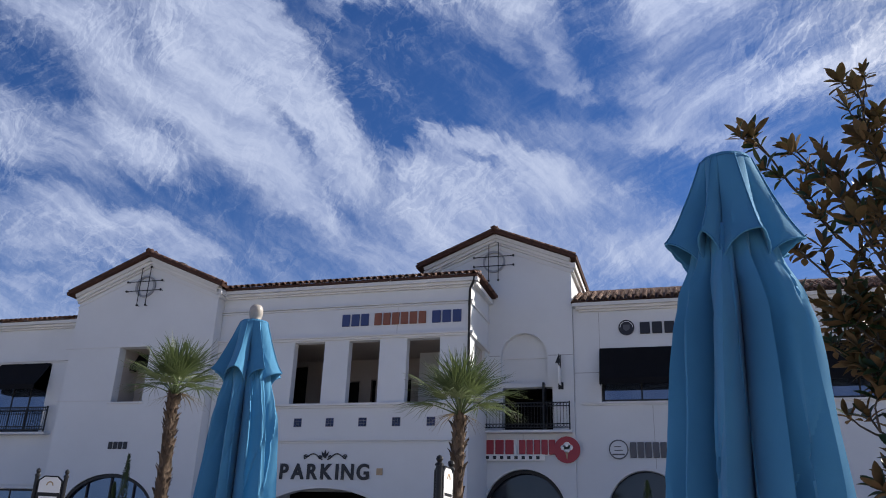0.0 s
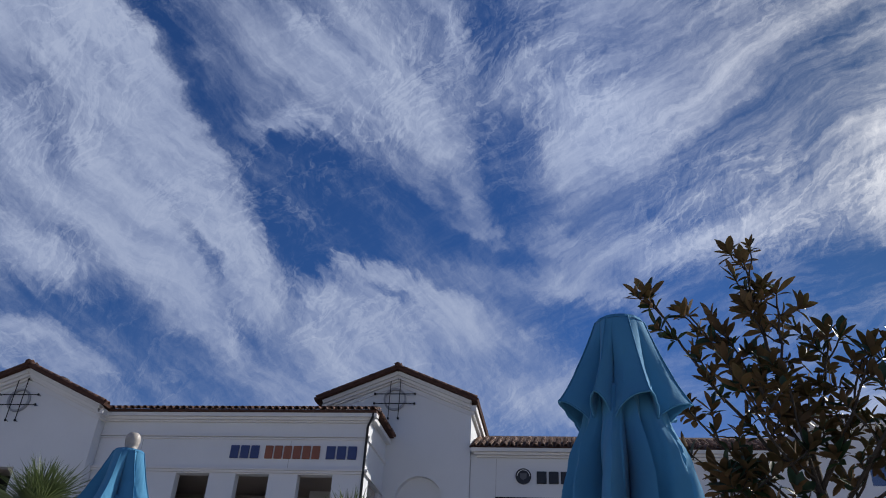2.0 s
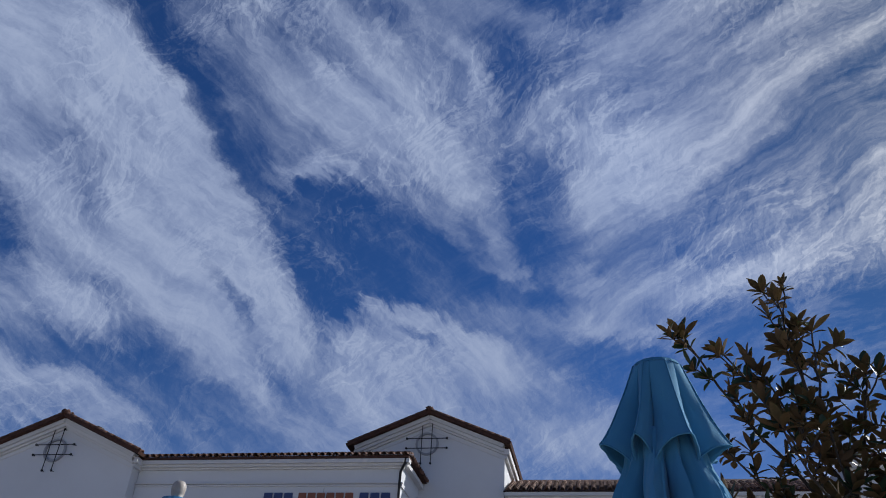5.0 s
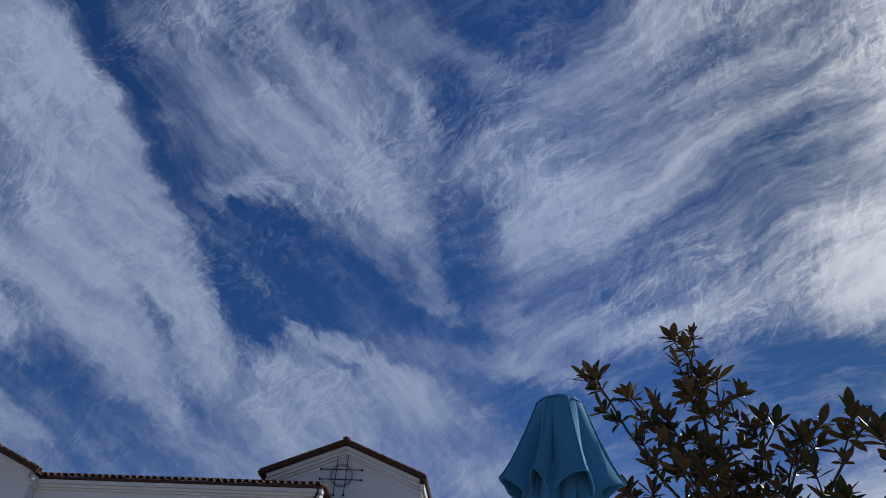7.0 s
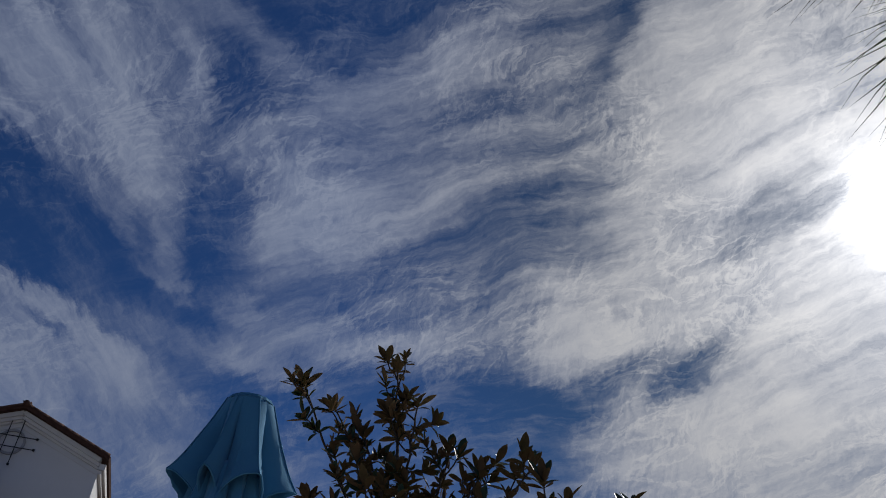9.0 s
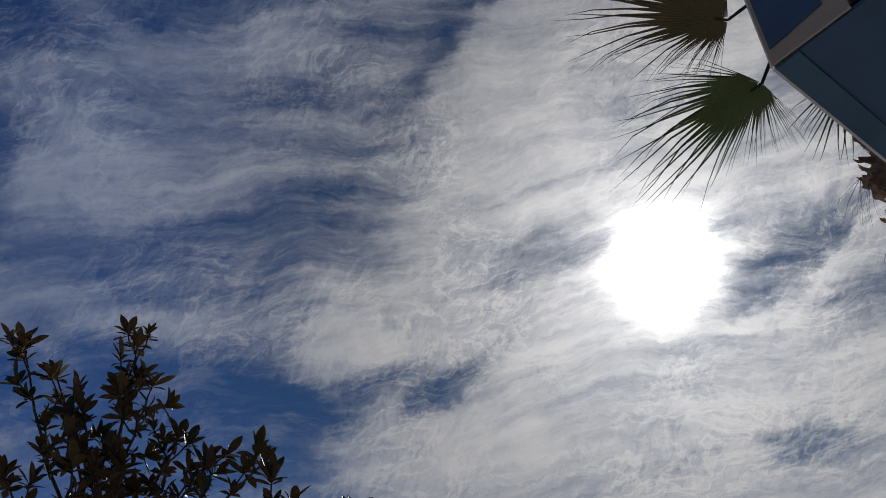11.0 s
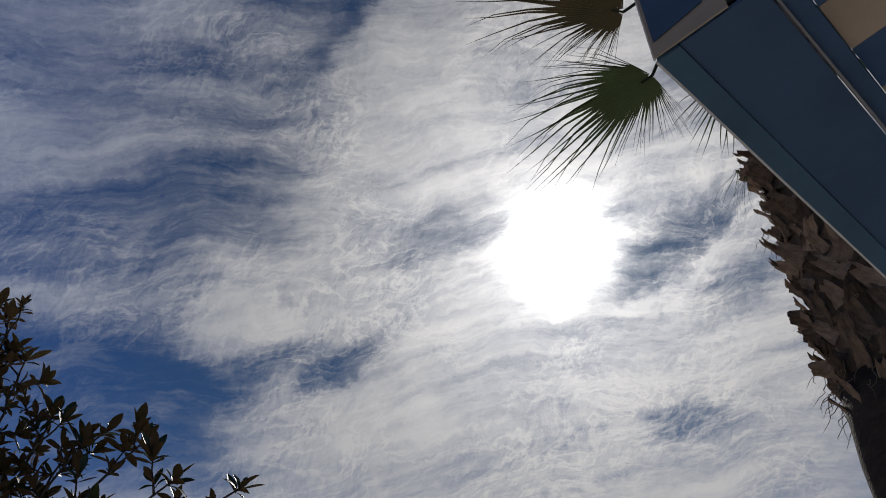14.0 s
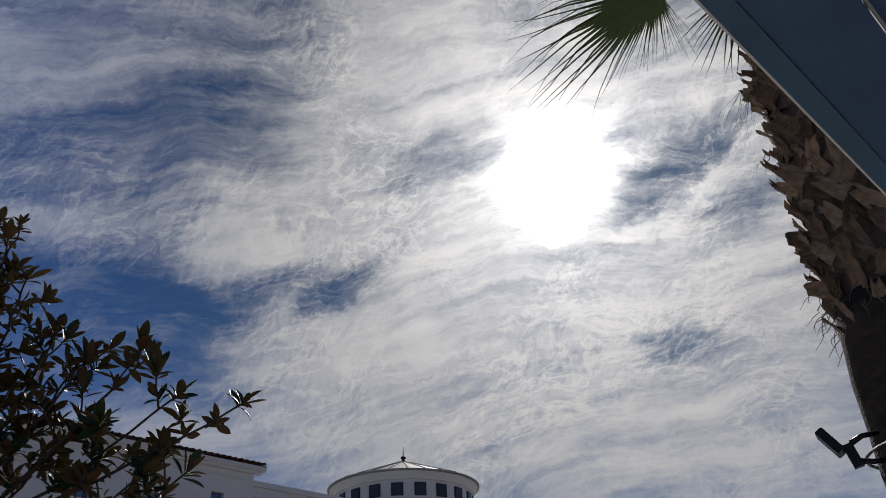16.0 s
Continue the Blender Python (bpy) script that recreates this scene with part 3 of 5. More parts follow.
# square accent tiles under the openings, nine glazed pieces each
for cx in (-14.06, -12.72, -11.37, -10.02, -8.66):
    panel = part("accent_panel", boxes((cx - 0.17, cx + 0.17, YA - 0.012, YA - 0.001, 5.78, 6.12)), JOINT, mall)
    for i in range(3):
        for j in range(3):
            part("tile", boxes((cx - 0.155 + i * 0.106, cx - 0.057 + i * 0.106, YA - 0.022, YA - 0.012, 5.795 + j * 0.106, 5.893 + j * 0.106)), TILE_BLUE, panel)
for cx in (-10.56, -14.97):
    part("accent_tile", bevelled(cx - 0.12, cx + 0.12, YA - 0.03, YA - 0.001, 4.02, 4.26, 0.006, 1), OCHRE, mall)


def gable(front, cx, half, eave, apex, depth, wall0, wall1, holes, low=0.002):
    """A tower with a gabled front: wall, raking cornice, roof slabs and edge tiles."""
    k = (apex - eave) / half
    wt_half = (wall1 - wall0) / 2
    wc = (wall0 + wall1) / 2
    top = apex - 0.14 - abs(wc - cx) * k
    sh = top - wt_half * k
    part("wall", slab([(wall0, low), (wall1, low), (wall1, sh), (wc, top), (wall0, sh)], holes, front, front + 0.4), STUCCO, mall)
    part("side_wall", boxes((wall1 - 0.3, wall1, front + 0.402, front + depth, low, sh - 0.03)), STUCCO, mall)
    part("side_wall", boxes((wall0, wall0 + 0.3, front + 0.402, front + depth, low, sh - 0.03)), STUCCO, mall)
    slope = math.atan(k)
    for s in (-1, 1):
        bm = bmesh.new()
        for drop, h, proud in ((0.10, 0.16, 0.30), (0.26, 0.12, 0.20), (0.38, 0.08, 0.10), (0.60, 0.035, 0.03)):
            off = drop + h / 2
            a = Vector((cx, front - proud / 2, apex - off / math.cos(slope)))
            reach = half - 0.32
            b = Vector((cx + s * reach, front - proud / 2, a.z - reach * k))
            add_beam(bm, a, b, proud, h)
        part("raking_cornice", bm, TRIM, mall)
        add = bmesh.new()
        a, b = Vector((cx, front + depth / 2 - 0.45, apex - 0.02)), Vector((cx + s * half, front + depth / 2 - 0.45, eave - 0.02))
        add_beam(add, a, b, depth + 0.1, 0.13)
        rf = part("roof", add, RAKE, mall, "gabled roof edge of dark brown clay tiles")
        n = int(half / math.cos(slope) / 0.34)
        for i in range(n):
            t = (i + 0.2) / n
            for dy in (0.0, 0.27):
                ob = new("tile", TILE)
                ob.parent = rf
                ob.matrix_basis = Matrix.Translation((cx + s * half * (1 - t), front - 0.42 + dy, eave + (apex - eave) * t + 0.05)) @ pose(0, 0, 0, 0, 0, 90 if s > 0 else -90) @ pose(0, 0, 0, math.degrees(slope) + 1.5)
    cap = bmesh.new()
    add_tube(cap, [(cx, front - 0.55, apex + 0.08), (cx, front + depth - 1, apex + 0.08)], [0.12, 0.12], 10)
    part("ridge_cap", cap, RAKE, mall, smooth=True)
    side = boxes((wall1 + 0.001, wall1 + 0.22, front - 0.2, front + depth - 0.5, sh - 0.34, sh - 0.12), (wall1 + 0.001, wall1 + 0.12, front - 0.1, front + depth - 0.5, sh - 0.48, sh - 0.342))
    part("moulding", side, TRIM, mall)
    return sh


def ornament(cx, cz, front):
    for half_turn in (0, 180):
        b = arch_band(0, 0.41, 0, 0.41, 0.075, -0.10, -0.001)
        bmesh.ops.transform(b, matrix=pose(cx, front, cz, 0, half_turn, 0), verts=b.verts)
        part("medallion_ring", b, RING, mall)
    iron = bmesh.new()
    for d in (-0.21, 0.21):
        add_tube(iron, [(cx - 0.86, front - 0.14, cz + d), (cx + 0.86, front - 0.14, cz + d)], [0.019, 0.019], 6)
        add_tube(iron, [(cx + d, front - 0.16, cz - 0.86), (cx + d, front - 0.16, cz + 0.86)], [0.019, 0.019], 6)
        for s in (-0.86, 0.86):
            for px, pz in ((cx + s, cz + d), (cx + d, cz + s)):
                bmesh.ops.create_uvsphere(iron, u_segments=8, v_segments=6, radius=0.052, matrix=Matrix.Translation((px, front - 0.15, pz)))
                add_tube(iron, [(px, front - 0.15, pz), (px, front - 0.001, pz)], [0.014, 0.014], 5)
    part("wrought_iron_cross", iron, IRON, mall, "black iron rods crossed like a grid")


# tower over the balcony
shr = gable(YT, -6.93, 3.48, 13.03, 14.47, 9.0, -10.2, -3.75,
            [rect(-6.6, -4.6, 6.0, 7.73), arched(-5.745, 0.96, 7.90, 8.98, 1.0, 20), arched(-5.75, 1.62, 0.05, 2.9, 1.65, 24)])
ornament(-7.02, 13.17, YT)
# blind niche: an arched panel set back in the wall
part("niche", boxes((-6.8, -4.7, YT + 0.30, YT + 0.39, 7.9, 10.1)), STUCCO, mall)
part("niche_trim", boxes((-6.70, -4.79, YT + 0.25, YT + 0.299, 8.95, 9.0)), TRIM, mall)
joint((-7.2, -6.73, YT - 0.006, YT - 0.001, 9.03, 9.06), (-4.76, -3.76, YT - 0.006, YT - 0.001, 9.0, 9.03))
joint((-5.8, -5.78, YT - 0.006, YT - 0.001, 5.7, 5.98))
# recess lined in near-black, so its shade lies in the colour
solids("balcony_recess_shade", DARK, (-7.2, -4.55, YT + 2.6, YT + 2.7, 5.9, 7.9), (-7.3, -7.202, YT + 0.4, YT + 2.6, 5.9, 7.9), (-4.548, -4.45, YT + 0.4, YT + 2.6, 5.9, 7.9), (-7.2, -4.55, YT + 0.4, YT + 2.6, 7.74, 7.9), (-7.2, -4.55, YT + 0.4, YT + 2.6, 5.85, 5.99))
part("ledge", bevelled(-7.62, -3.82, YT - 0.42, YT - 0.001, 5.90, 6.0, 0.015, 1), TRIM, mall)
door = part("balcony_door", boxes((-4.95, -4.88, YT - 0.38, YT + 0.3, 6.02, 7.85)), IRON, mall, "black glazed balcony door standing open")
part("arch_trim", arch_band(-5.75, 1.62, 2.9, 1.65, 0.07, YT - 0.04, YT - 0.001), TRIM, mall)
part("shopfront_glass", boxes((-7.4, -4.1, YT + 0.46, YT + 0.5, 0.02, 4.6)), DARK_GLASS, mall)
fr = bmesh.new()
for k in range(24):
    a, b = math.pi * k / 24, math.pi * (k + 1) / 24
    add_beam(fr, (-5.75 + 1.58 * math.cos(a), YT + 0.2, 2.9 + 1.61 * math.sin(a)), (-5.75 + 1.58 * math.cos(b), YT + 0.2, 2.9 + 1.61 * math.sin(b)), 0.2, 0.06, (0, 1, 0))
part("arch_frame", fr, IRON, mall)


def railing(x0, x1, y, z, high=1.07, gap=0.125):
    rail = part("railing", boxes((x0, x1, y - 0.02, y + 0.02, z + high - 0.04, z + high), (x0, x1, y - 0.015, y + 0.015, z + high - 0.17, z + high - 0.14), (x0, x1, y - 0.015, y + 0.015, z + 0.22, z + 0.25), (x0, x1, y - 0.015, y + 0.015, z + 0.08, z + 0.11),
                              (x0, x0 + 0.05, y - 0.025, y + 0.025, z, z + high + 0.03), (x1 - 0.05, x1, y - 0.025, y + 0.025, z, z + high + 0.03)), IRON, mall, "black wrought iron balcony railing")
    bar = mesh_of("baluster", boxes((-0.008, 0.008, -0.008, 0.008, 0.09, high - 0.03)), IRON)
    ring_bm = bmesh.new()
    add_tube(ring_bm, [(0.05 * math.cos(a), 0, 0.05 * math.sin(a)) for a in (2 * math.pi * k / 10 for k in range(11))], [0.007] * 11, 5, False)
    ring = mesh_of("scroll", ring_bm, IRON)
    n = int((x1 - x0) / gap)
    for k in range(1, n):
        ob = new("baluster", bar)
        ob.parent = rail
        ob.location = (x0 + (x1 - x0) * k / n, y, z)
        for dz in (0.165, high - 0.09):
            o = new("scroll", ring)
            o.parent = rail
            o.location = (x0 + (x1 - x0) * (k - 0.5) / n, y, z + dz)


railing(-7.56, -3.88, YT - 0.36, 6.0)

# right wing
W1 = 9.0
arch_u = arched(-1.2, 1.45, 0.05, 2.95, 1.6, 24)
part("wall", slab(rect(-3.745, W1, 0.002, 11.08), [rect(-2.7, 0.9, 7.14, 9.2), arch_u, rect(5.0, 8.0, 7.14, 9.2), arched(4.2, 1.45, 0.05, 2.95, 1.6, 24)], YW, YW + 0.4), STUCCO, mall)
moulding(-3.36, W1, YW, 11.10, [(0.0, 0.14, 0.24), (0.14, 0.10, 0.15), (0.24, 0.08, 0.07)])
moulding(-3.36, W1, YW, 7.12, [(0.0, 0.08, 0.08), (0.08, 0.06, 0.04)])
moulding(-3.36, W1, YW, 10.84, [(0.0, 0.035, 0.04)])
joint((-3.745, -3.725, YW - 0.006, YW - 0.001, 7.15, 10.7), (-2.71, -2.69, YW - 0.006, YW - 0.001, 9.24, 10.75), (-3.72, -2.75, YW - 0.006, YW - 0.001, 8.27, 8.30), (-0.80, -0.78, YW - 0.006, YW - 0.001, 4.6, 6.95), (3.2, 3.22, YW - 0.006, YW - 0.001, 4.6, 6.95))
r = bmesh.new()
e = [r.verts.new(p) for p in ((-3.76, YW - 0.42, 11.12), (W1, YW - 0.42, 11.12), (W1, YW + 3.6, 12.86), (-3.76, YW + 3.6, 12.86), (-3.76, YW + 3.6, 11.12), (W1, YW + 3.6, 11.12))]
for f in ((0, 1, 2, 3), (0, 3, 4), (1, 5, 2), (3, 2, 5, 4), (0, 4, 5, 1)):
    r.faces.new([e[k] for k in f])
wing_roof = part("roof", r, RAKE, mall, "sloping roof of sunlit clay barrel tiles")
lay_tiles(wing_roof, -3.72, W1, YW - 0.46, 11.15, 0.408, 6, pitch=0.31, mesh=TILE_PALE)


def window(x0, x1, z0, z1, y, mullions):
    """A glazed window set back in its opening, with a frame, panes and bars."""
    w = part("window", boxes((x0, x1, y, y + 0.06, z0, z0 + 0.07), (x0, x1, y, y + 0.06, z1 - 0.07, z1), (x0, x0 + 0.07, y, y + 0.06, z0 + 0.07, z1 - 0.07), (x1 - 0.07, x1, y, y + 0.06, z0 + 0.07, z1 - 0.07)), IRON, mall, "dark framed window with reflecting glass")
    xs = [x0 + 0.07, *mullions, x1 - 0.07]
    for a, b in zip(xs, xs[1:]):
        part("pane", boxes((a + 0.02, b - 0.02, y + 0.02, y + 0.03, z0 + 0.07, z1 - 0.07)), GLASS, w)
    for mx in mullions:
        part("mullion", boxes((mx - 0.03, mx + 0.03, y, y + 0.06, z0 + 0.07, z1 - 0.07)), IRON, w)
    part("backing", boxes((x0, x1, y + 0.5, y + 0.52, z0, z1)), DARK, w)


def awning(x0, x1, z1, z0, y, out):
    bm = bmesh.new()
    prof = [(y - 0.02, z1), (y - out * 0.55, z1 - (z1 - z0) * 0.5), (y - out, z0 + 0.22), (y - out, z0), (y - out + 0.02, z0), (y - out + 0.02, z0 + 0.2), (y - 0.02, z1 - 0.08)]
    ring = [[bm.verts.new((x, py, pz)) for py, pz in prof] for x in (x0, x1)]
    for k in range(len(prof)):
        j = (k + 1) % len(prof)
        bm.faces.new((ring[0][k], ring[1][k], ring[1][j], ring[0][j]))
    for q in ring:
        bm.faces.new(q)
    aw = part("awning", bm, AWNING, mall, "black cloth awning over an upper window")
    for x in (x0, x1):
        fb = bmesh.new()
        vs = [fb.verts.new((x + (0.004 if x == x0 else -0.004), py, pz)) for py, pz in ((y - 0.02, z1 - 0.1), (y - out + 0.04, z0 + 0.2), (y - out + 0.04, z0 + 0.02), (y - 0.02, z0 + 0.02))]
        fb.faces.new(vs)
        bmesh.ops.solidify(fb, geom=fb.faces[:], thickness=0.006)
        part("side_cloth", fb, AWNING, aw)


window(-2.68, 0.88, 7.16, 9.2, YW + 0.14, [-1.17])
awning(-2.72, 0.95, 9.25, 7.72, YW, 0.55)
window(5.02, 7.98, 7.16, 9.2, YW + 0.14, [6.5])
awning(4.95, 8.05, 9.25, 7.72, YW, 0.55)
for ax in (-1.2, 4.2):
    part("arch_trim", arch_band(ax, 1.45, 2.95, 1.6, 0.07, YW - 0.04, YW - 0.001), TRIM, mall)
    part("shopfront_glass", boxes((ax - 1.6, ax + 1.6, YW + 0.44, YW + 0.48, 0.02, 4.62)), DARK_GLASS, mall)

# taller end block of the right wing
part("wall", slab(rect(W1 + 0.002, 19.0, 0.002, 12.3), [rect(11.2, 11.9, 9.9, 10.8), rect(14.0, 14.7, 9.9, 10.8), rect(17.0, 17.6, 10.3, 11.0)], YW - 0.1, YW + 0.3), STUCCO, mall)
part("side_wall", boxes((18.7, 19.0, YW + 0.302, 40.0, 0.002, 12.3)), STUCCO, mall)
part("side_wall", boxes((W1 + 0.002, W1 + 0.3, YW + 0.302, 40.0, 11.0, 12.3)), STUCCO, mall)
moulding(W1 + 0.1, 19.0, YW - 0.1, 12.32, [(0.0, 0.2, 0.26), (0.2, 0.12, 0.16), (0.6, 0.06, 0.05)])
solids("moulding", TRIM, (19.001, 19.24, YW - 0.34, 40.0, 12.12, 12.32))
for wx, wz in ((11.2, 9.9), (14.0, 9.9), (17.0, 10.3)):
    part("pane", boxes((wx, wx + 0.7, YW + 0.1, YW + 0.12, wz, wz + 0.9)), GLASS, mall)
r = bmesh.new()
e = [r.verts.new(p) for p in ((W1, YW - 0.55, 12.34), (19.4, YW - 0.55, 12.34), (19.4, 40.2, 12.34), (W1, 40.2, 12.34), (12.4, 35.3, 13.4), (16.0, 35.3, 13.4))]
for f in ((0, 1, 5, 4), (1, 2, 5), (2, 3, 4, 5), (3, 0, 4), (3, 2, 1, 0)):
    r.faces.new([e[k] for k in f])
end_roof = part("roof", r, RAKE, mall, "low hipped roof of dark clay tiles")
lay_tiles(end_roof, W1 + 0.05, 19.35, YW - 0.58, 12.37, 0.25, 2, pitch=0.30)
# link block behind
solids("wall", STUCCO, (19.002, 37.0, 40.0, 40.4, 0.002, 14.6))
solids("moulding", TRIM, (19.002, 37.0, 39.75, 39.999, 14.35, 14.65), (19.002, 37.0, 39.88, 39.999, 13.8, 13.88))

# left tower and far left wing
shl = gable(YL, -21.5, 3.87, 11.53, 13.18, 7.0, -25.0, -18.02, [rect(-22.45, -20.95, 6.80, 9.12), arched(-21.8, 2.2, 0.05, 2.35, 1.6, 24)])
ornament(-21.69, 11.78, YL)
moulding(-25.19, -22.5, YL, 9.15, [(0.0, 0.03, 0.02)])
moulding(-25.19, -22.5, YL, 6.88, [(0.0, 0.03, 0.02)])
moulding(-20.9, -18.03, YL, 6.88, [(0.0, 0.03, 0.02)])
part("sill", bevelled(-22.55, -20.85, YL - 0.06, YL + 0.3, 6.72, 6.80, 0.01, 1), TRIM, mall)
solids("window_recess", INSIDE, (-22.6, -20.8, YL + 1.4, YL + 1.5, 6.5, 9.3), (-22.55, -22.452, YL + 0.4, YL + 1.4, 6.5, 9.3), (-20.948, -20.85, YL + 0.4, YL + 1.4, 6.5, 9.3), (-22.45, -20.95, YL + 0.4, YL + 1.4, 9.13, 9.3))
solids("dark_window", DARK, (-21.75, -20.96, YL + 1.36, YL + 1.398, 6.8, 8.4), (-22.44, -20.96, YL + 1.36, YL + 1.398, 8.5, 9.12))
awning(-22.44, -21.0, 9.1, 8.3, YL + 1.3, 0.5)
win = part("arched_window", arch_band(-21.8, 2.06, 2.35, 1.46, 0.14, YL + 0.05, YL + 0.15), IRON, mall, "large arched shop window in a black frame")
part("pane", boxes((-24.1, -19.5, YL + 0.16, YL + 0.18, 0.02, 4.1)), GLASS, win)
for mx in (-22.9, -21.8, -20.7):
    part("mullion", boxes((mx - 0.03, mx + 0.03, YL + 0.1, YL + 0.155, 0.02, 2.35 + 1.45 * math.sqrt(1 - ((mx + 21.8) / 2.1) ** 2))), IRON, win)
vent = bmesh.new()
add_tube(vent, [(-20.85, YL + 1.0, 12.6), (-20.85, YL + 1.0, 13.05)], [0.16, 0.16], 10)
add_tube(vent, [(-20.85, YL + 1.0, 13.04), (-20.85, YL + 1.0, 13.12), (-20.85, YL + 1.0, 13.22)], [0.34, 0.30, 0.06], 12)
part("roof_vent", vent, IRON, mall, smooth=True)
part("wall", slab(rect(-42.0, -25.22, 0.002, 10.6), [rect(-29.4, -26.5, 5.72, 8.72), rect(-36.0, -33.0, 5.72, 8.72), rect(-30.5, -25.9, 0.05, 3.35)], YF, YF + 0.4), STUCCO, mall)
moulding(-42.0, -25.3, YF, 10.62, [(0.0, 0.14, 0.24), (0.14, 0.1, 0.15), (0.24, 0.07, 0.07)])
moulding(-42.0, -25.25, YF, 8.86, [(0.0, 0.04, 0.05), (0.07, 0.04, 0.03)])
moulding(-42.0, -25.25, YF, 3.56, [(0.0, 0.05, 0.05), (0.09, 0.1, 0.08)])
window(-29.38, -26.52, 5.74, 8.72, YF + 0.12, [-28.4, -27.45])
awning(-29.3, -26.55, 8.74, 7.45, YF, 0.75)
window(-30.48, -25.92, 0.06, 3.35, YF + 0.12, [-28.9, -27.4])
railing(-29.6, -25.95, YF - 0.3, 5.68)
part("ledge", bevelled(-29.7, -25.85, YF - 0.36, YF - 0.001, 5.58, 5.68, 0.015, 1), TRIM, mall)
r = bmesh.new()
e = [r.verts.new(p) for p in ((-42.2, YF - 0.42, 10.64), (-25.25, YF - 0.42, 10.64), (-25.25, YF + 4, 11.8), (-42.2, YF + 4, 11.8), (-42.2, YF + 4, 10.64), (-25.25, YF + 4, 10.64))]
for f in ((0, 1, 2, 3), (0, 3, 4), (1, 5, 2), (3, 2, 5, 4), (0, 4, 5, 1)):
    r.faces.new([e[k] for k in f])
far_roof = part("roof", r, RAKE, mall, "sloping roof of clay barrel tiles")
lay_tiles(far_roof, -36.0, -25.3, YF - 0.46, 10.67, 0.26, 3)
part("back_wall", boxes((-42.0, 19.0, 43.0, 43.3, 0.002, 10.0)), STUCCO, mall)
part("flat_roof", boxes((-42.0, 18.6, 34.5, 42.9, 10.02, 10.2)), ZINC, mall)


# ---- signs on the building ----
def glyphs(text, size, thick=0.0):
    """Meshes and widths of the letters of a word in the built-in font."""
    out = []
    for ch in text:
        cu = bpy.data.curves.new("letter", "FONT")
        cu.body, cu.size, cu.extrude, cu.offset = ch, size, 0.03, thick
        ob = bpy.data.objects.new("letter", cu)
        scene.collection.objects.link(ob)
        bpy.context.view_layer.update()
        me = bpy.data.meshes.new_from_object(ob.evaluated_get(bpy.context.evaluated_depsgraph_get()))
        bpy.data.objects.remove(ob)
        xs = [v.co.x for v in me.vertices]
        out.append((me, min(xs), max(xs)))
    return out


sign = thing("parking_sign", "dark metal lettering over the parking arch with a scroll", "sign", (-12.78, YA - 0.03, 3.86))
letters = glyphs("PARKING", 0.74, 0.02)
gap = 0.13
wide = sum(b - a for _, a, b in letters) + gap * 6
x = -wide / 2
for me, a, b in letters:
    me.materials.append(BLACK)
    ob = new("letter", me)
    ob.parent = sign
    ob.matrix_basis = Matrix.Translation((x * 3.62 / wide, 0, 0)) @ pose(0, 0, 0, 90) @ Matrix.Diagonal((3.62 / wide, 1.05, 1, 1)) @ Matrix.Translation((-a, 0, 0))
    x += b - a + gap
scroll = bmesh.new()
for s in (-1, 1):
    pts = []
    for k in range(26):
        t = k / 25
        pts.append((s * (0.10 + 0.76 * t), 0, 0.70 + 0.20 * max(0.0, math.sin(t * math.pi)) ** 1.5 + 0.03 * t))
    add_tube(scroll, pts, [0.026 - 0.01 * abs(k / 25 - 0.4) for k in range(26)], 6)
    for cx, cz, r0 in ((0.80, 0.80, 0.09), (0.20, 0.78, 0.08)):
        add_tube(scroll, [(s * cx + r0 * (1 - k / 26) * math.cos(k * 0.42 * s), 0, cz + r0 * (1 - k / 26) * math.sin(k * 0.42)) for k in range(22)], [0.02] * 22, 6)
for a in (-38, 0, 38):
    v = Vector((math.sin(radians(a)) * 0.24, 0, math.cos(radians(a)) * 0.30))
    add_tube(scroll, [(0, 0, 0.76), Vector((0, 0, 0.76)) + v * 0.55, Vector((0, 0, 0.76)) + v], [0.02, 0.045, 0.008], 6)
part("scroll", scroll, BLACK, sign, "curled iron scroll ornament")


def block_letters(owner, x0, x1, z0, z1, n, mat, depth=0.06, skip=(), label=""):
    """Plain upright bars in place of a trade name's letters."""
    step = (x1 - x0) / n
    for k in range(n):
        if k in skip:
            continue
        b = bevelled(x0 + k * step + step * 0.09, x0 + (k + 1) * step - step * 0.09, -depth, -0.001, z0, z1, 0.015, 1)
        part("bar", b, mat, owner, label)


studio = thing("shop_sign", "shop sign of navy and orange-brown raised bars", "sign", (0, YA, 0), group="shop signs")
block_letters(studio, -12.56, -11.35, 9.71, 10.20, 3, NAVY)
block_letters(studio, -11.18, -8.98, 9.71, 10.20, 6, RUST)
block_letters(studio, -8.80, -7.56, 9.71, 10.20, 3, NAVY)

ice = thing("shop_sign", "red raised bars above a white plaque and red disc", "sign", (0, YT, 0), group="shop signs")
part("backing", bevelled(-7.76, -6.05, -0.03, -0.001, 5.06, 5.70, 0.02, 1), WHITE, ice)
part("backing", bevelled(-6.00, -4.44, -0.03, -0.001, 5.06, 5.70, 0.02, 1), WHITE, ice)
block_letters(ice, -7.72, -6.12, 5.10, 5.66, 4, RED, 0.10)
block_letters(ice, -5.96, -4.50, 5.10, 5.66, 5, RED, 0.10)
part("plaque", bevelled(-7.42, -4.92, -0.13, -0.10, 4.86, 5.10, 0.02, 2), WHITE, ice, "white plaque with a row of small dark bars")
for k in range(8):
    part("bar", boxes((-7.25 + k * 0.285, -7.12 + k * 0.285, -0.145, -0.131, 4.92, 5.04)), BLACK, ice)
d = bmesh.new()
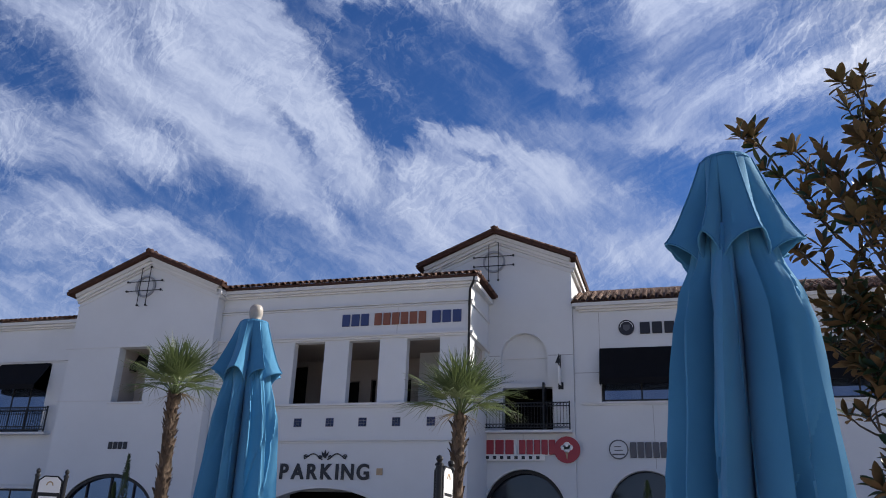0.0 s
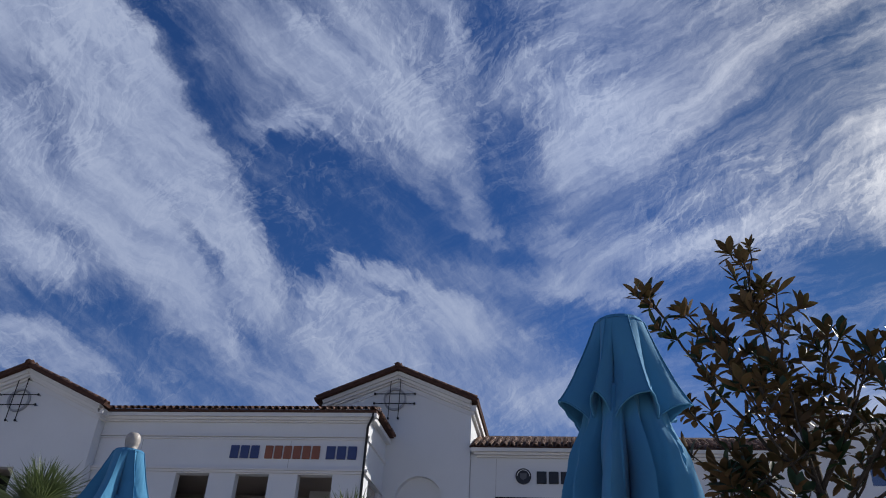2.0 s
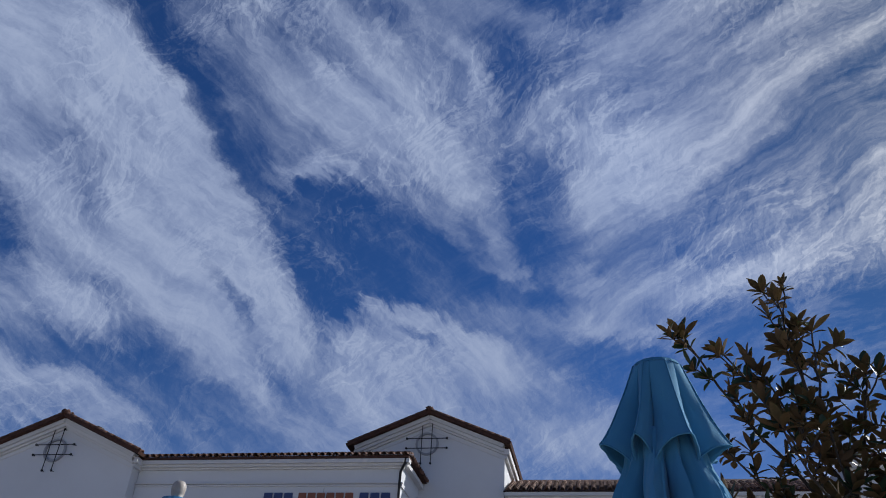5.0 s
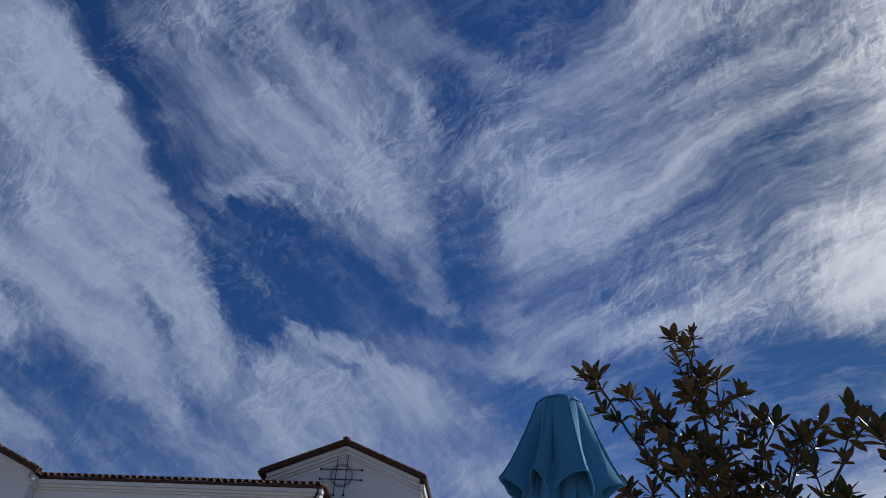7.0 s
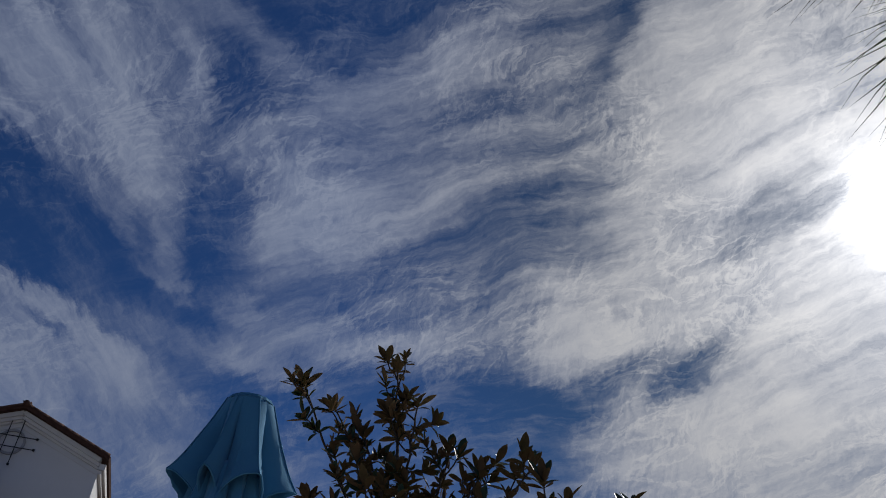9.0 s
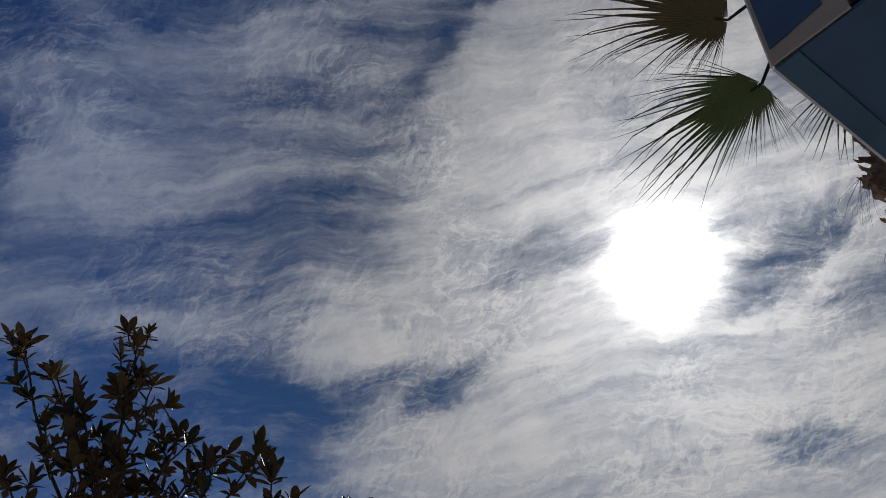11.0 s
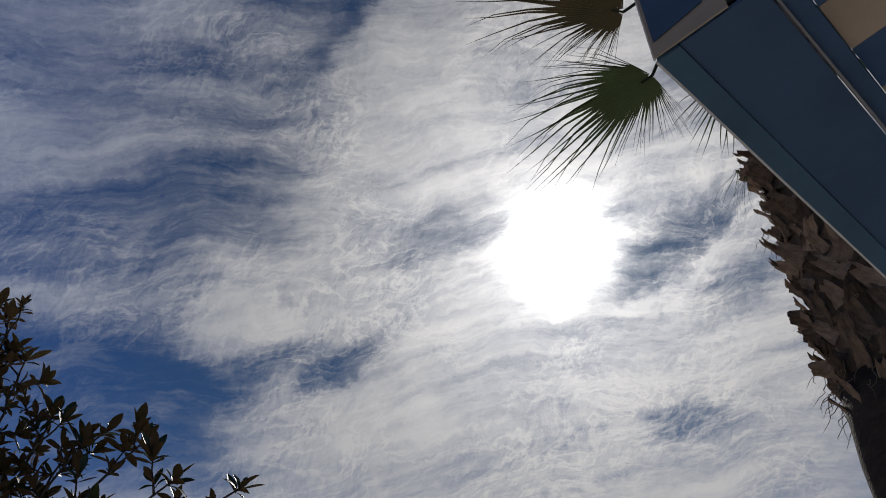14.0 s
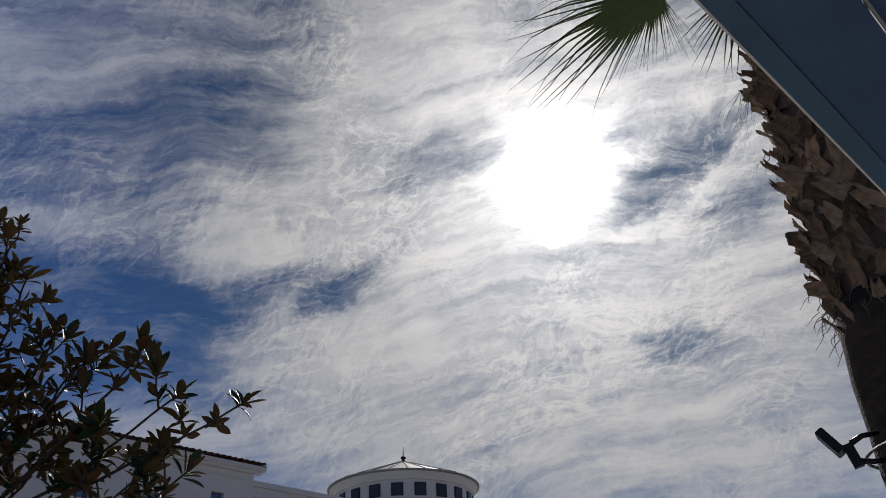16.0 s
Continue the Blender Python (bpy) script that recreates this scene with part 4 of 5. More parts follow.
bmesh.ops.create_cone(d, cap_ends=True, segments=40, radius1=0.5, radius2=0.5, depth=0.12, matrix=Matrix.Translation((-4.07, -0.061, 5.28)) @ Matrix.Rotation(radians(90), 4, "X"))
disc = part("disc", d, RED, ice, "round red disc with a white emblem")
em = bmesh.new()
for ex, ez, er in ((-4.07, 5.42, 0.15), (-4.20, 5.36, 0.11), (-3.94, 5.36, 0.11), (-4.07, 5.27, 0.12)):
    bmesh.ops.create_cone(em, cap_ends=True, segments=14, radius1=er, radius2=er * 0.9, depth=0.03, matrix=Matrix.Translation((ex, -0.135, ez)) @ Matrix.Rotation(radians(90), 4, "X"))
part("emblem", em, WHITE, disc)
part("emblem", slab([(-4.13, 5.2), (-4.01, 5.2), (-4.06, 4.92), (-4.08, 4.92)], [], -0.15, -0.122), OCHRE, disc)

school = thing("shop_sign", "round black emblem beside raised black bars", "sign", (0, YW, 0), group="shop signs")
d = bmesh.new()
bmesh.ops.create_cone(d, cap_ends=True, segments=36, radius1=0.31, radius2=0.31, depth=0.06, matrix=Matrix.Translation((-1.62, -0.031, 10.06)) @ Matrix.Rotation(radians(90), 4, "X"))
part("disc", d, BLACK, school)
part("ring", arch_band(-1.62, 0.235, 10.06, 0.235, 0.02, -0.07, -0.061), WHITE, school)
part("shield", slab([(-1.75, 10.17), (-1.49, 10.17), (-1.49, 10.0), (-1.62, 9.9), (-1.75, 10.0)], [], -0.07, -0.061), GREY, school)
block_letters(school, -1.14, 2.6, 9.78, 10.26, 8, BLACK)

cafe = thing("shop_sign", "grey round emblem beside thin raised grey bars", "sign", (0, YW, 0), group="shop signs")
d = bmesh.new()
bmesh.ops.create_cone(d, cap_ends=True, segments=36, radius1=0.36, radius2=0.36, depth=0.05, matrix=Matrix.Translation((-2.14, -0.026, 5.31)) @ Matrix.Rotation(radians(90), 4, "X"))
part("disc", d, STUCCO, cafe)
for up_side in (0, 180):
    b = arch_band(0, 0.32, 0, 0.32, 0.045, -0.07, -0.05)
    bmesh.ops.transform(b, matrix=pose(-2.14, 0, 5.31, 0, up_side, 0), verts=b.verts)
    part("ring", b, GREY, cafe)
part("stripe", boxes((-2.3, -2.05, -0.07, -0.051, 5.40, 5.43), (-2.3, -1.98, -0.07, -0.051, 5.26, 5.29), (-2.38, -1.92, -0.07, -0.051, 5.10, 5.15)), GREY, cafe)
block_letters(cafe, -1.74, 1.6, 5.0, 5.58, 12, GREY)

plate = thing("house_number", "dark raised bars of a house number on stucco", "sign", (0, YL, 0))
block_letters(plate, -22.18, -21.24, 4.9, 5.19, 4, BLACK, 0.04)

blade = thing("hanging_sign", "narrow black and white blade sign on a wall bracket", "sign", (-4.26, YT, 0))
part("panel", bevelled(-0.03, 0.03, -0.62, -0.14, 7.75, 8.45, 0.01, 1), WHITE, blade)
part("bracket", boxes((-0.02, 0.02, -0.66, -0.001, 8.5, 8.54), (-0.02, 0.02, -0.10, -0.05, 7.66, 9.0), (-0.10, 0.10, -0.05, -0.001, 7.62, 7.9)), IRON, blade)
part("topper", slab([(-0.16, 8.6), (0.0, 9.0), (0.03, 8.6)], [], -0.4, -0.36), IRON, blade)


# ---- closed patio umbrellas ----
def wave(k, n):
    return random.Random(k * 31 + n).uniform(-1, 1)


def bent_line(k, seed, s, amount):
    """An offset that changes in straight runs down the cloth, so that a fold has knuckles."""
    knots = (0.0, 0.16, 0.50, 1.0)
    for i, (p, q) in enumerate(zip(knots, knots[1:])):
        if s <= q:
            t = (s - p) / (q - p)
            return amount * (wave(k * 17 + i, seed) * (1 - t) + wave(k * 17 + i + 1, seed) * t)
    return amount * wave(k * 17 + 3, seed)


def folded(z_top, z_low, profile, pleats, depth, twist, seed, hem_rise=0.0, rows=26, cols=288, grow=2.2, rough=1.0, lap=0.5, loose=0.38, wander=0.0, swell=0.10):
    """A hanging cloth gathered in uneven pleats round a pole. profile: radius at a share of the drop; lap: where the ridge lies in its pleat."""
    even = [(k + 0.5 + 0.26 * wave(k, seed)) * 2 * math.pi / pleats for k in range(pleats)]
    bm = bmesh.new()
    rings = []
    per = cols // pleats
    for i in range(rows + 1):
        s = i / rows
        on = min(1.0, 0.06 + grow * s)
        cuts = [even[k] + bent_line(k, seed + 21, s, wander) for k in range(pleats)]
        cuts.append(cuts[0] + 2 * math.pi)
        ring = []
        for idx in range(pleats):
            skew = lap + loose * wave(idx, seed + 3) + bent_line(idx, seed + 31, s, wander * 0.3)
            skew = max(0.12, min(0.92, skew))
            out = swell * (wave(idx, seed + 5) + bent_line(idx, seed + 41, s, 0.8 if wander else 0.0))
            for j in range(per):
                # half of the columns on each flank, so that every ridge and valley has its own line of points
                h = per // 2
                f = 0.5 * j / h if j < h else 0.5 + 0.5 * (j - h) / (per - h)
                a = cuts[idx] + (cuts[idx + 1] - cuts[idx]) * (f / 0.5 * skew if f < 0.5 else skew + (f - 0.5) / 0.5 * (1 - skew))
                edge = abs(2 * f - 1)
                crease = depth * (0.78 + 0.22 * wave(idx, seed)) * on * (0.80 * edge + 0.20 * edge ** 3.0)
                lean = twist * on * (0.7 + 0.3 * wave(idx, seed + 9)) * (1 - edge) ** 1.3
                n = noise.noise(Vector((math.cos(a) * 2.0, math.sin(a) * 2.0, s * 3.0 + seed)))
                n2 = noise.noise(Vector((math.cos(a) * 5.5, math.sin(a) * 5.5, s * 4.0 + seed * 3)))
                line = noise.noise(Vector((math.cos(a) * 3.1, math.sin(a) * 3.1, s * 1.3 + seed * 7)))
                slant = noise.noise(Vector((math.cos(a + s * 1.5) * 2.6, math.sin(a + s * 1.5) * 2.6, s * 0.9 + seed * 5)))
                fold = rough * (max(0.0, 1 - abs(line) * 9.0) - 0.8 * max(0.0, 1 - abs(slant) * 8.0)) * edge ** 0.3
                r = profile(s) * (1 + out * on * (1 - edge) - crease + 0.07 * n * on * rough + 0.03 * n2 * on * rough + 0.10 * fold * on)
                z = z_top + (z_low - z_top) * s + hem_rise * s ** 3 * (1 - edge ** 2)
                ring.append(bm.verts.new((r * math.cos(a + lean), r * math.sin(a + lean), z)))
        rings.append(ring)
    total = len(rings[0])
    for u, v in zip(rings, rings[1:]):
        for j in range(total):
            bm.faces.new((u[j], u[(j + 1) % total], v[(j + 1) % total], v[j]))
    return bm, rings


def creased(ob, degrees=30):
    """Keeps sharp folds sharp in the shading."""
    ob.data.set_sharp_from_angle(angle=radians(degrees))
    return ob


def track(pairs, soft=0.5):
    """A smooth radius through pairs of share and value."""
    def value(s):
        for (a, p), (b, q) in zip(pairs, pairs[1:]):
            if s <= b:
                t = (s - a) / (b - a)
                t = t * t * (3 - 2 * t) * soft + t * (1 - soft)
                return p + (q - p) * t
        return pairs[-1][1]
    return value


CAP = (2.745, 2.375, track([(0, 0.080), (1.0, 0.200)], 0.0), 8, 0.56, 0.16)


def closed_umbrella(at, turn, seed, label, finial, lean, waist=1.0):
    u = thing("patio_umbrella", label, "umbrella", at, turn, group="closed patio umbrellas")
    body, rings = folded(2.50, 0.95, track([(0, 0.11), (0.06, 0.135), (0.14, 0.188 * waist), (0.20, 0.210 * waist), (0.28, 0.220 * waist), (0.52, 0.242 * waist), (0.80, 0.28), (1.0, 0.27)]), 11, 0.72, lean, seed, rows=80, cols=440, grow=5.0, rough=0.95, lap=0.66, loose=0.20, wander=0.075, swell=0.08)
    ob = part("canopy", body, CANVAS, u, "sun-faded blue canvas hanging in folds", True)
    creased(ob).modifiers.new("thickness", "SOLIDIFY").thickness = 0.004
    top, rings = folded(*CAP, seed + 2, hem_rise=0.075, rows=28, grow=1.9, rough=0.25, lap=0.58, loose=0.16)
    per = len(rings[0]) // 8
    ribs = [[v.co * 1.0 + Vector((v.co.x, v.co.y, 0)).normalized() * 0.002 for v in (ring[k * per + per // 2] for ring in rings)] for k in range(8)]
    cap = part("vent_cap", top, CANVAS, u, "short upper tier of blue canvas with a scalloped hem", True)
    creased(cap).modifiers.new("thickness", "SOLIDIFY").thickness = 0.004
    for line in ribs:
        sb = bmesh.new()
        add_tube(sb, line, [0.0022] * len(line), 5, False)
        part("seam", sb, HEM, cap, smooth=True)
    disc = bmesh.new()
    bmesh.ops.create_cone(disc, cap_ends=True, segments=16, radius1=0.083, radius2=0.077, depth=0.012, matrix=Matrix.Translation((0, 0, 2.746)))
    part("top_disc", disc, HEM, cap)
    hem = bmesh.new()
    rim = hem_ring(seed + 2)
    add_tube(hem, rim + rim[:1], [0.003] * (len(rim) + 1), 5, False)
    part("hem", hem, HEM, cap, "stitched rolled hem", True)
    p = bmesh.new()
    add_tube(p, [(0, 0, 0.05), (0, 0, 2.745)], [0.024, 0.024], 12)
    part("pole", p, POLE, u, smooth=True)
    b = bmesh.new()
    add_tube(b, [(0, 0, 0.0), (0, 0, 0.05), (0, 0, 0.07), (0, 0, 0.30)], [0.28, 0.28, 0.05, 0.04], 24)
    part("base", b, IRON, u)
    tie = bmesh.new()
    ringp = [(0.262 * math.cos(a), 0.262 * math.sin(a), 1.25) for a in (2 * math.pi * k / 28 for k in range(29))]
    add_tube(tie, ringp, [0.010] * 29, 5, False)
    part("tie_strap", tie, HEM, u)
    if finial:
        f = bmesh.new()
        prof = [(2.74, 0.030), (2.752, 0.032), (2.762, 0.037), (2.768, 0.031), (2.782, 0.036), (2.81, 0.041), (2.835, 0.038), (2.852, 0.026), (2.858, 0.004)]
        add_tube(f, [(0, 0, z) for z, _ in prof], [r for _, r in prof], 20)
        part("finial", f, FINIAL, u, "pale turned wooden finial", True)
    return u


def hem_ring(seed):
    bm, rings = folded(*CAP, seed, hem_rise=0.075, rows=28, grow=1.9, rough=0.25, lap=0.58, loose=0.16)
    pts = [v.co.copy() for v in rings[-1]]
    bm.free()
    return pts[::2]


closed_umbrella((0.212, 2.42, 0), 12, 3, "closed blue canvas patio umbrella beside a magnolia", False, 0.16)
closed_umbrella((-2.315, 3.93, 0), 40, 11, "closed blue canvas patio umbrella with a pale wooden finial", True, 0.16, 0.87)


# ---- magnolia ----
def leaf_mesh(name, long, wide, cup):
    """An oval leaf: green upper face and rusty underside, two skins with a small gap."""
    bm = bmesh.new()
    shape = ((0.0, 0.05), (0.18, 0.55), (0.42, 0.95), (0.62, 1.0), (0.82, 0.68), (0.94, 0.28), (1.0, 0.0))
    for skin, lift in ((0, 0.0006), (1, -0.0006)):
        rows = []
        for s, w in shape:
            bend = cup * long * s * s
            hw = wide / 2 * w
            rows.append([bm.verts.new((-hw, s * long, bend + lift + hw * 0.35)), bm.verts.new((0, s * long, bend + lift)), bm.verts.new((hw, s * long, bend + lift + hw * 0.35))])
        for a, b in zip(rows, rows[1:]):
            for k in (0, 1):
                q = (a[k], a[k + 1], b[k + 1], b[k])
                f = bm.faces.new(q if skin == 0 else q[::-1])
                f.material_index, f.smooth = skin, True
    me = bpy.data.meshes.new(name)
    bm.to_mesh(me)
    bm.free()
    me.materials.append(LEAF_TOP)
    me.materials.append(LEAF_UNDER)
    return me


LEAVES = [leaf_mesh("leaf", 0.175, 0.069, -0.10), leaf_mesh("leaf", 0.150, 0.058, -0.26), leaf_mesh("leaf", 0.190, 0.071, 0.05), leaf_mesh("leaf", 0.130, 0.054, -0.38)]

tree = thing("magnolia_tree", "young magnolia with glossy dark leaves and rusty undersides", "tree", (1.75, 5.25, 0))
rng = random.Random(5)
ROOT = Vector((1.75, 5.25, 0))
bones = []      # limbs as point lists in the tree's own space
tufts = []      # where a rosette of leaves sits and which way it faces


def limb(a, b, r0, r1, sag=0.12, n=6):
    a, b = Vector(a), Vector(b)
    side = Vector((rng.uniform(-1, 1), rng.uniform(-1, 1), 0)) * sag * (b - a).length * 0.4
    pts = []
    for k in range(n + 1):
        t = k / n
        q = a.lerp(b, t) + side * math.sin(t * math.pi) + Vector((0, 0, -sag * (b - a).length * math.sin(t * math.pi) * 0.5))
        pts.append(q + Vector((rng.uniform(-1, 1), rng.uniform(-1, 1), rng.uniform(-1, 1))) * 0.012)
    bones.append((pts, [r0 + (r1 - r0) * k / n for k in range(n + 1)]))
    return pts


def bough(tip, start, r0, twigs, dense=1.0):
    """A limb to tip with side twigs that carry rosettes."""
    pts = limb(start, tip, r0 * 0.75, 0.006, 0.10, 8)
    d = (pts[-1] - pts[-2]).normalized()
    tufts.append((pts[-1], (d + Vector((0, 0, 0.5))).normalized(), 1.0))
    for k in range(twigs):
        t = 0.30 + 0.66 * (k + rng.random()) / twigs
        q = pts[min(7, int(t * 8))].lerp(pts[min(8, int(t * 8) + 1)], t * 8 - int(t * 8))
        out = Vector((rng.uniform(-1, 1), rng.uniform(-1, 1), rng.uniform(-0.15, 0.9))).normalized()
        e = q + (out + d * 0.5).normalized() * rng.uniform(0.12, 0.30)
        tw = limb(q, e, 0.008, 0.005, 0.1, 3)
        tufts.append((tw[-1], ((tw[-1] - tw[-2]).normalized() + Vector((0, 0, 0.45))).normalized(), rng.uniform(0.75, 1.0)))
        if rng.random() < 0.55 * dense:
            tufts.append((tw[1], (out + Vector((0, 0, 0.3))).normalized(), rng.uniform(0.5, 0.8)))


trunk_pts = limb(ROOT, (1.70, 5.25, 2.3), 0.060, 0.045, 0.02)
fork = Vector((1.70, 5.25, 2.3))
mid = limb(fork, (1.52, 5.22, 3.6), 0.042, 0.026, 0.03)
hub = mid[-1]
low_hub = mid[2]
for tip, start, r0, n in (((1.32, 5.30, 4.82), hub, 0.022, 9), ((1.50, 5.20, 4.50), hub, 0.016, 6), ((0.62, 5.40, 4.60), mid[3], 0.022, 9), ((0.88, 5.35, 4.42), mid[3], 0.016, 6),
                          ((1.08, 5.10, 4.10), mid[4], 0.016, 7), ((0.78, 5.22, 3.62), low_hub, 0.016, 7), ((1.68, 4.95, 4.06), mid[4], 0.018, 7), ((1.86, 4.72, 3.82), mid[3], 0.018, 7),
                          ((2.08, 4.42, 3.78), low_hub, 0.020, 7), ((2.22, 4.22, 3.52), low_hub, 0.016, 6), ((2.54, 3.96, 3.46), low_hub, 0.018, 7), ((2.40, 4.30, 3.10), fork, 0.016, 9),
                          ((1.38, 4.95, 3.74), low_hub, 0.014, 7), ((0.95, 5.35, 3.25), mid[1], 0.016, 9), ((1.12, 5.15, 2.70), fork, 0.016, 9), ((1.05, 5.10, 2.10), trunk_pts[4], 0.014, 9),
                          ((1.85, 4.75, 3.35), mid[2], 0.014, 9), ((2.15, 4.40, 3.05), fork, 0.016, 9), ((1.95, 4.70, 2.75), fork, 0.014, 9), ((1.85, 4.85, 3.90), mid[3], 0.014, 8),
                          ((0.99, 5.10, 3.10), mid[1], 0.012, 7), ((1.00, 5.12, 2.84), fork, 0.012, 7), ((1.02, 5.08, 2.50), trunk_pts[5], 0.012, 7), ((1.15, 5.0, 2.30), trunk_pts[4], 0.012, 6)):
    bough(Vector(tip) + Vector((0.05, 0, -0.15)), start, r0, n if tip[2] > 3.9 else n - 1)
for k in range(3):
    a, h = rng.uniform(0, 2 * math.pi), rng.uniform(2.0, 3.5)
    start = trunk_pts[5] if h < 2.5 else mid[min(6, int((h - 2.3) / 1.3 * 6))]
    bough(Vector((1.75 + 0.75 * math.cos(a), 5.05 + 0.65 * math.sin(a), h + 0.35)), start, 0.014, 7)

leaves = []
for base, face, size in tufts:
    turn = face.to_track_quat("Y", "Z").to_matrix().to_4x4()
    n = int(rng.uniform(5.5, 9.5) * size) + 3
    for k in range(n):
        spread = 18 + 62 * (k / n) ** 0.8 + rng.uniform(-10, 10)
        m = Matrix.Translation(base - face * 0.05 * (k / n)) @ turn @ Matrix.Rotation(k * 2.399 + rng.uniform(-0.3, 0.3), 4, "Y") @ Matrix.Rotation(-radians(spread), 4, "X") @ Matrix.Rotation(rng.uniform(-0.5, 0.5), 4, "Y")
        m = m @ Matrix.Scale(size * rng.uniform(0.66, 0.98), 4)
        leaves.append((m, rng.randrange(4)))
trunk_bm = bmesh.new()
for k, (pts, radii) in enumerate(bones):
    if radii[0] < 0.009 and k > 1:
        sprig = bmesh.new()
        add_tube(sprig, [p - ROOT for p in pts], radii, 5)
        part("twig", sprig, BARK, tree, smooth=True)
        continue
    stick = trunk_bm if k < 2 else bmesh.new()
    add_tube(stick, [p - ROOT for p in pts], radii, 8)
    if k > 1:
        part("branch", stick, BARK, tree, smooth=True)
part("trunk", trunk_bm, BARK, tree, "slim grey-brown trunk", True)
leaves.sort(key=lambda q: -q[0].translation.z)
shift = Matrix.Translation(-ROOT)
for m, kind_no in leaves[:300]:
    ob = new("leaf", LEAVES[kind_no])
    ob.parent = tree
    ob.matrix_basis = shift @ m
verts, faces, slots = [], [], []
for m, kind_no in leaves[300:]:
    me = LEAVES[kind_no]
    base_no = len(verts)
    mm = shift @ m
    verts += [tuple(mm @ v.co) for v in me.vertices]
    for p in me.polygons:
        faces.append([base_no + i for i in p.vertices])
        slots.append(p.material_index)
me = bpy.data.meshes.new("foliage")
me.from_pydata(verts, [], faces)
me.materials.append(LEAF_TOP)
me.materials.append(LEAF_UNDER)
me.polygons.foreach_set("material_index", slots)
me.polygons.foreach_set("use_smooth", [True] * len(faces))
ob = new("foliage", me)
ob.parent = tree
tagged(ob, kind="stuff")


# ---- palms ----
def fan(bm, hub_at, out, normal, long, spread, count, rnd, droop=0.25, web_to=0.42, fill=1.0, skew=0.0):
    """A palm fan: pleated blades joined near the hub, free and drooping at the tips."""
    hub_at, out, normal = Vector(hub_at), Vector(out).normalized(), Vector(normal)
    normal = (normal - out * normal.dot(out)).normalized()
    across = out.cross(normal)
    step = 2 * radians(spread) / count
    for k in range(count):
        a = radians(skew - spread) + (k + 0.5) * step
        web = web_to * (1 - 0.6 * abs((k + 0.5) / count * 2 - 1) ** 2.5) * rnd.uniform(0.84, 1.12)
        d = (out * math.cos(a) + across * math.sin(a)).normalized()
        side = (across * math.cos(a) - out * math.sin(a)).normalized()
        ln = long * (0.52 + 0.48 * math.cos(a * 0.8)) * rnd.uniform(0.86, 1.06)
        if skew:
            off = math.degrees(a) + 4
            ln = long * (0.40 + 0.60 * math.exp(-(off / (25 if off < 0 else 64)) ** 2)) * rnd.uniform(0.88, 1.05)
        rows = []
        w_web = web * ln * math.tan(step / 2) * fill
        tilt = rnd.uniform(-0.16, 0.16)
        for s, w in ((0.03, 0.08), (web * 0.6, 0.62), (web, 1.0), (0.60, 0.56), (0.82, 0.28), (1.0, 0.02)):
            fall = droop * max(0, s - web) ** 1.8 * ln * (0.7 + 0.6 * rnd.random())
            c = hub_at + d * s * ln + side * tilt * max(0, s - web) ** 1.6 * 1.7 * ln + Vector((0, 0, -fall)) + normal * 0.03 * math.cos(a) * s
            hw = w_web * w
            rows.append((bm.verts.new(c - side * hw - normal * hw * 0.5), bm.verts.new(c + normal * hw * 0.25), bm.verts.new(c + side * hw - normal * hw * 0.5)))
        for u, v in zip(rows, rows[1:]):
            bm.faces.new((u[0], u[1], v[1], v[0]))
            bm.faces.new((u[1], u[2], v[2], v[1]))


stub_bm = bmesh.new()
prof = ((0.0, 0.10, 0.030, 0.0), (0.10, 0.095, 0.028, 0.03), (0.22, 0.062, 0.022, 0.085), (0.30, 0.040, 0.016, 0.14), (0.315, 0.012, 0.010, 0.15))
rings = []
for z, w, t, o in prof:
    rings.append([stub_bm.verts.new(v) for v in ((-w, o, z), (0, o + t, z), (w, o, z), (0, o - t, z + 0.01))])
for u, v in zip(rings, rings[1:]):
    for k in range(4):
        stub_bm.faces.new((u[k], u[(k + 1) % 4], v[(k + 1) % 4], v[k]))
stub_bm.faces.new(rings[0])
stub_bm.faces.new(rings[-1])
STUB_MESH = mesh_of("leaf_base", stub_bm, STUB)


def husk(seed):
    """A torn leaf base: a bent sheet with a ragged, split end."""
    rnd = random.Random(seed)
    bm = bmesh.new()
    cols, rows = 6, 5
    skin = []
    for back in (0, 1):
        grid = []
        for i in range(rows + 1):
            s = i / rows
            row = []
            for j in range(cols + 1):
                u = j / cols * 2 - 1
                w = 0.115 * (1 - 0.45 * s)
                z = 0.30 * s
                if i == rows:
                    z += 0.07 * (1 if j in (1, 5) else -0.6 if j == 3 else 0) * random.Random(seed * 9 + j).uniform(0.3, 1.2)
                y = 0.10 * s * s + 0.02 * (1 - u * u) + 0.012 * random.Random(seed * 77 + i * 9 + j).uniform(-1, 1) - back * (0.022 * (1 - 0.6 * s))
                row.append(bm.verts.new((u * w + 0.01 * math.sin(seed + s * 3), y, z)))
            grid.append(row)
        skin.append(grid)
        for p, q in zip(grid, grid[1:]):
            for j in range(cols):
                f = (p[j], p[j + 1], q[j + 1], q[j])
                bm.faces.new(f if back == 0 else f[::-1])
    g, h = skin
    for j in range(cols):
        bm.faces.new((g[rows][j], g[rows][j + 1], h[rows][j + 1], h[rows][j]))
    for i in range(rows):
        for j in (0, cols):
            bm.faces.new((g[i][j], g[i + 1][j], h[i + 1][j], h[i][j]))
    return mesh_of("leaf_base", bm, HUSK)


HUSKS = [husk(k) for k in range(4)]


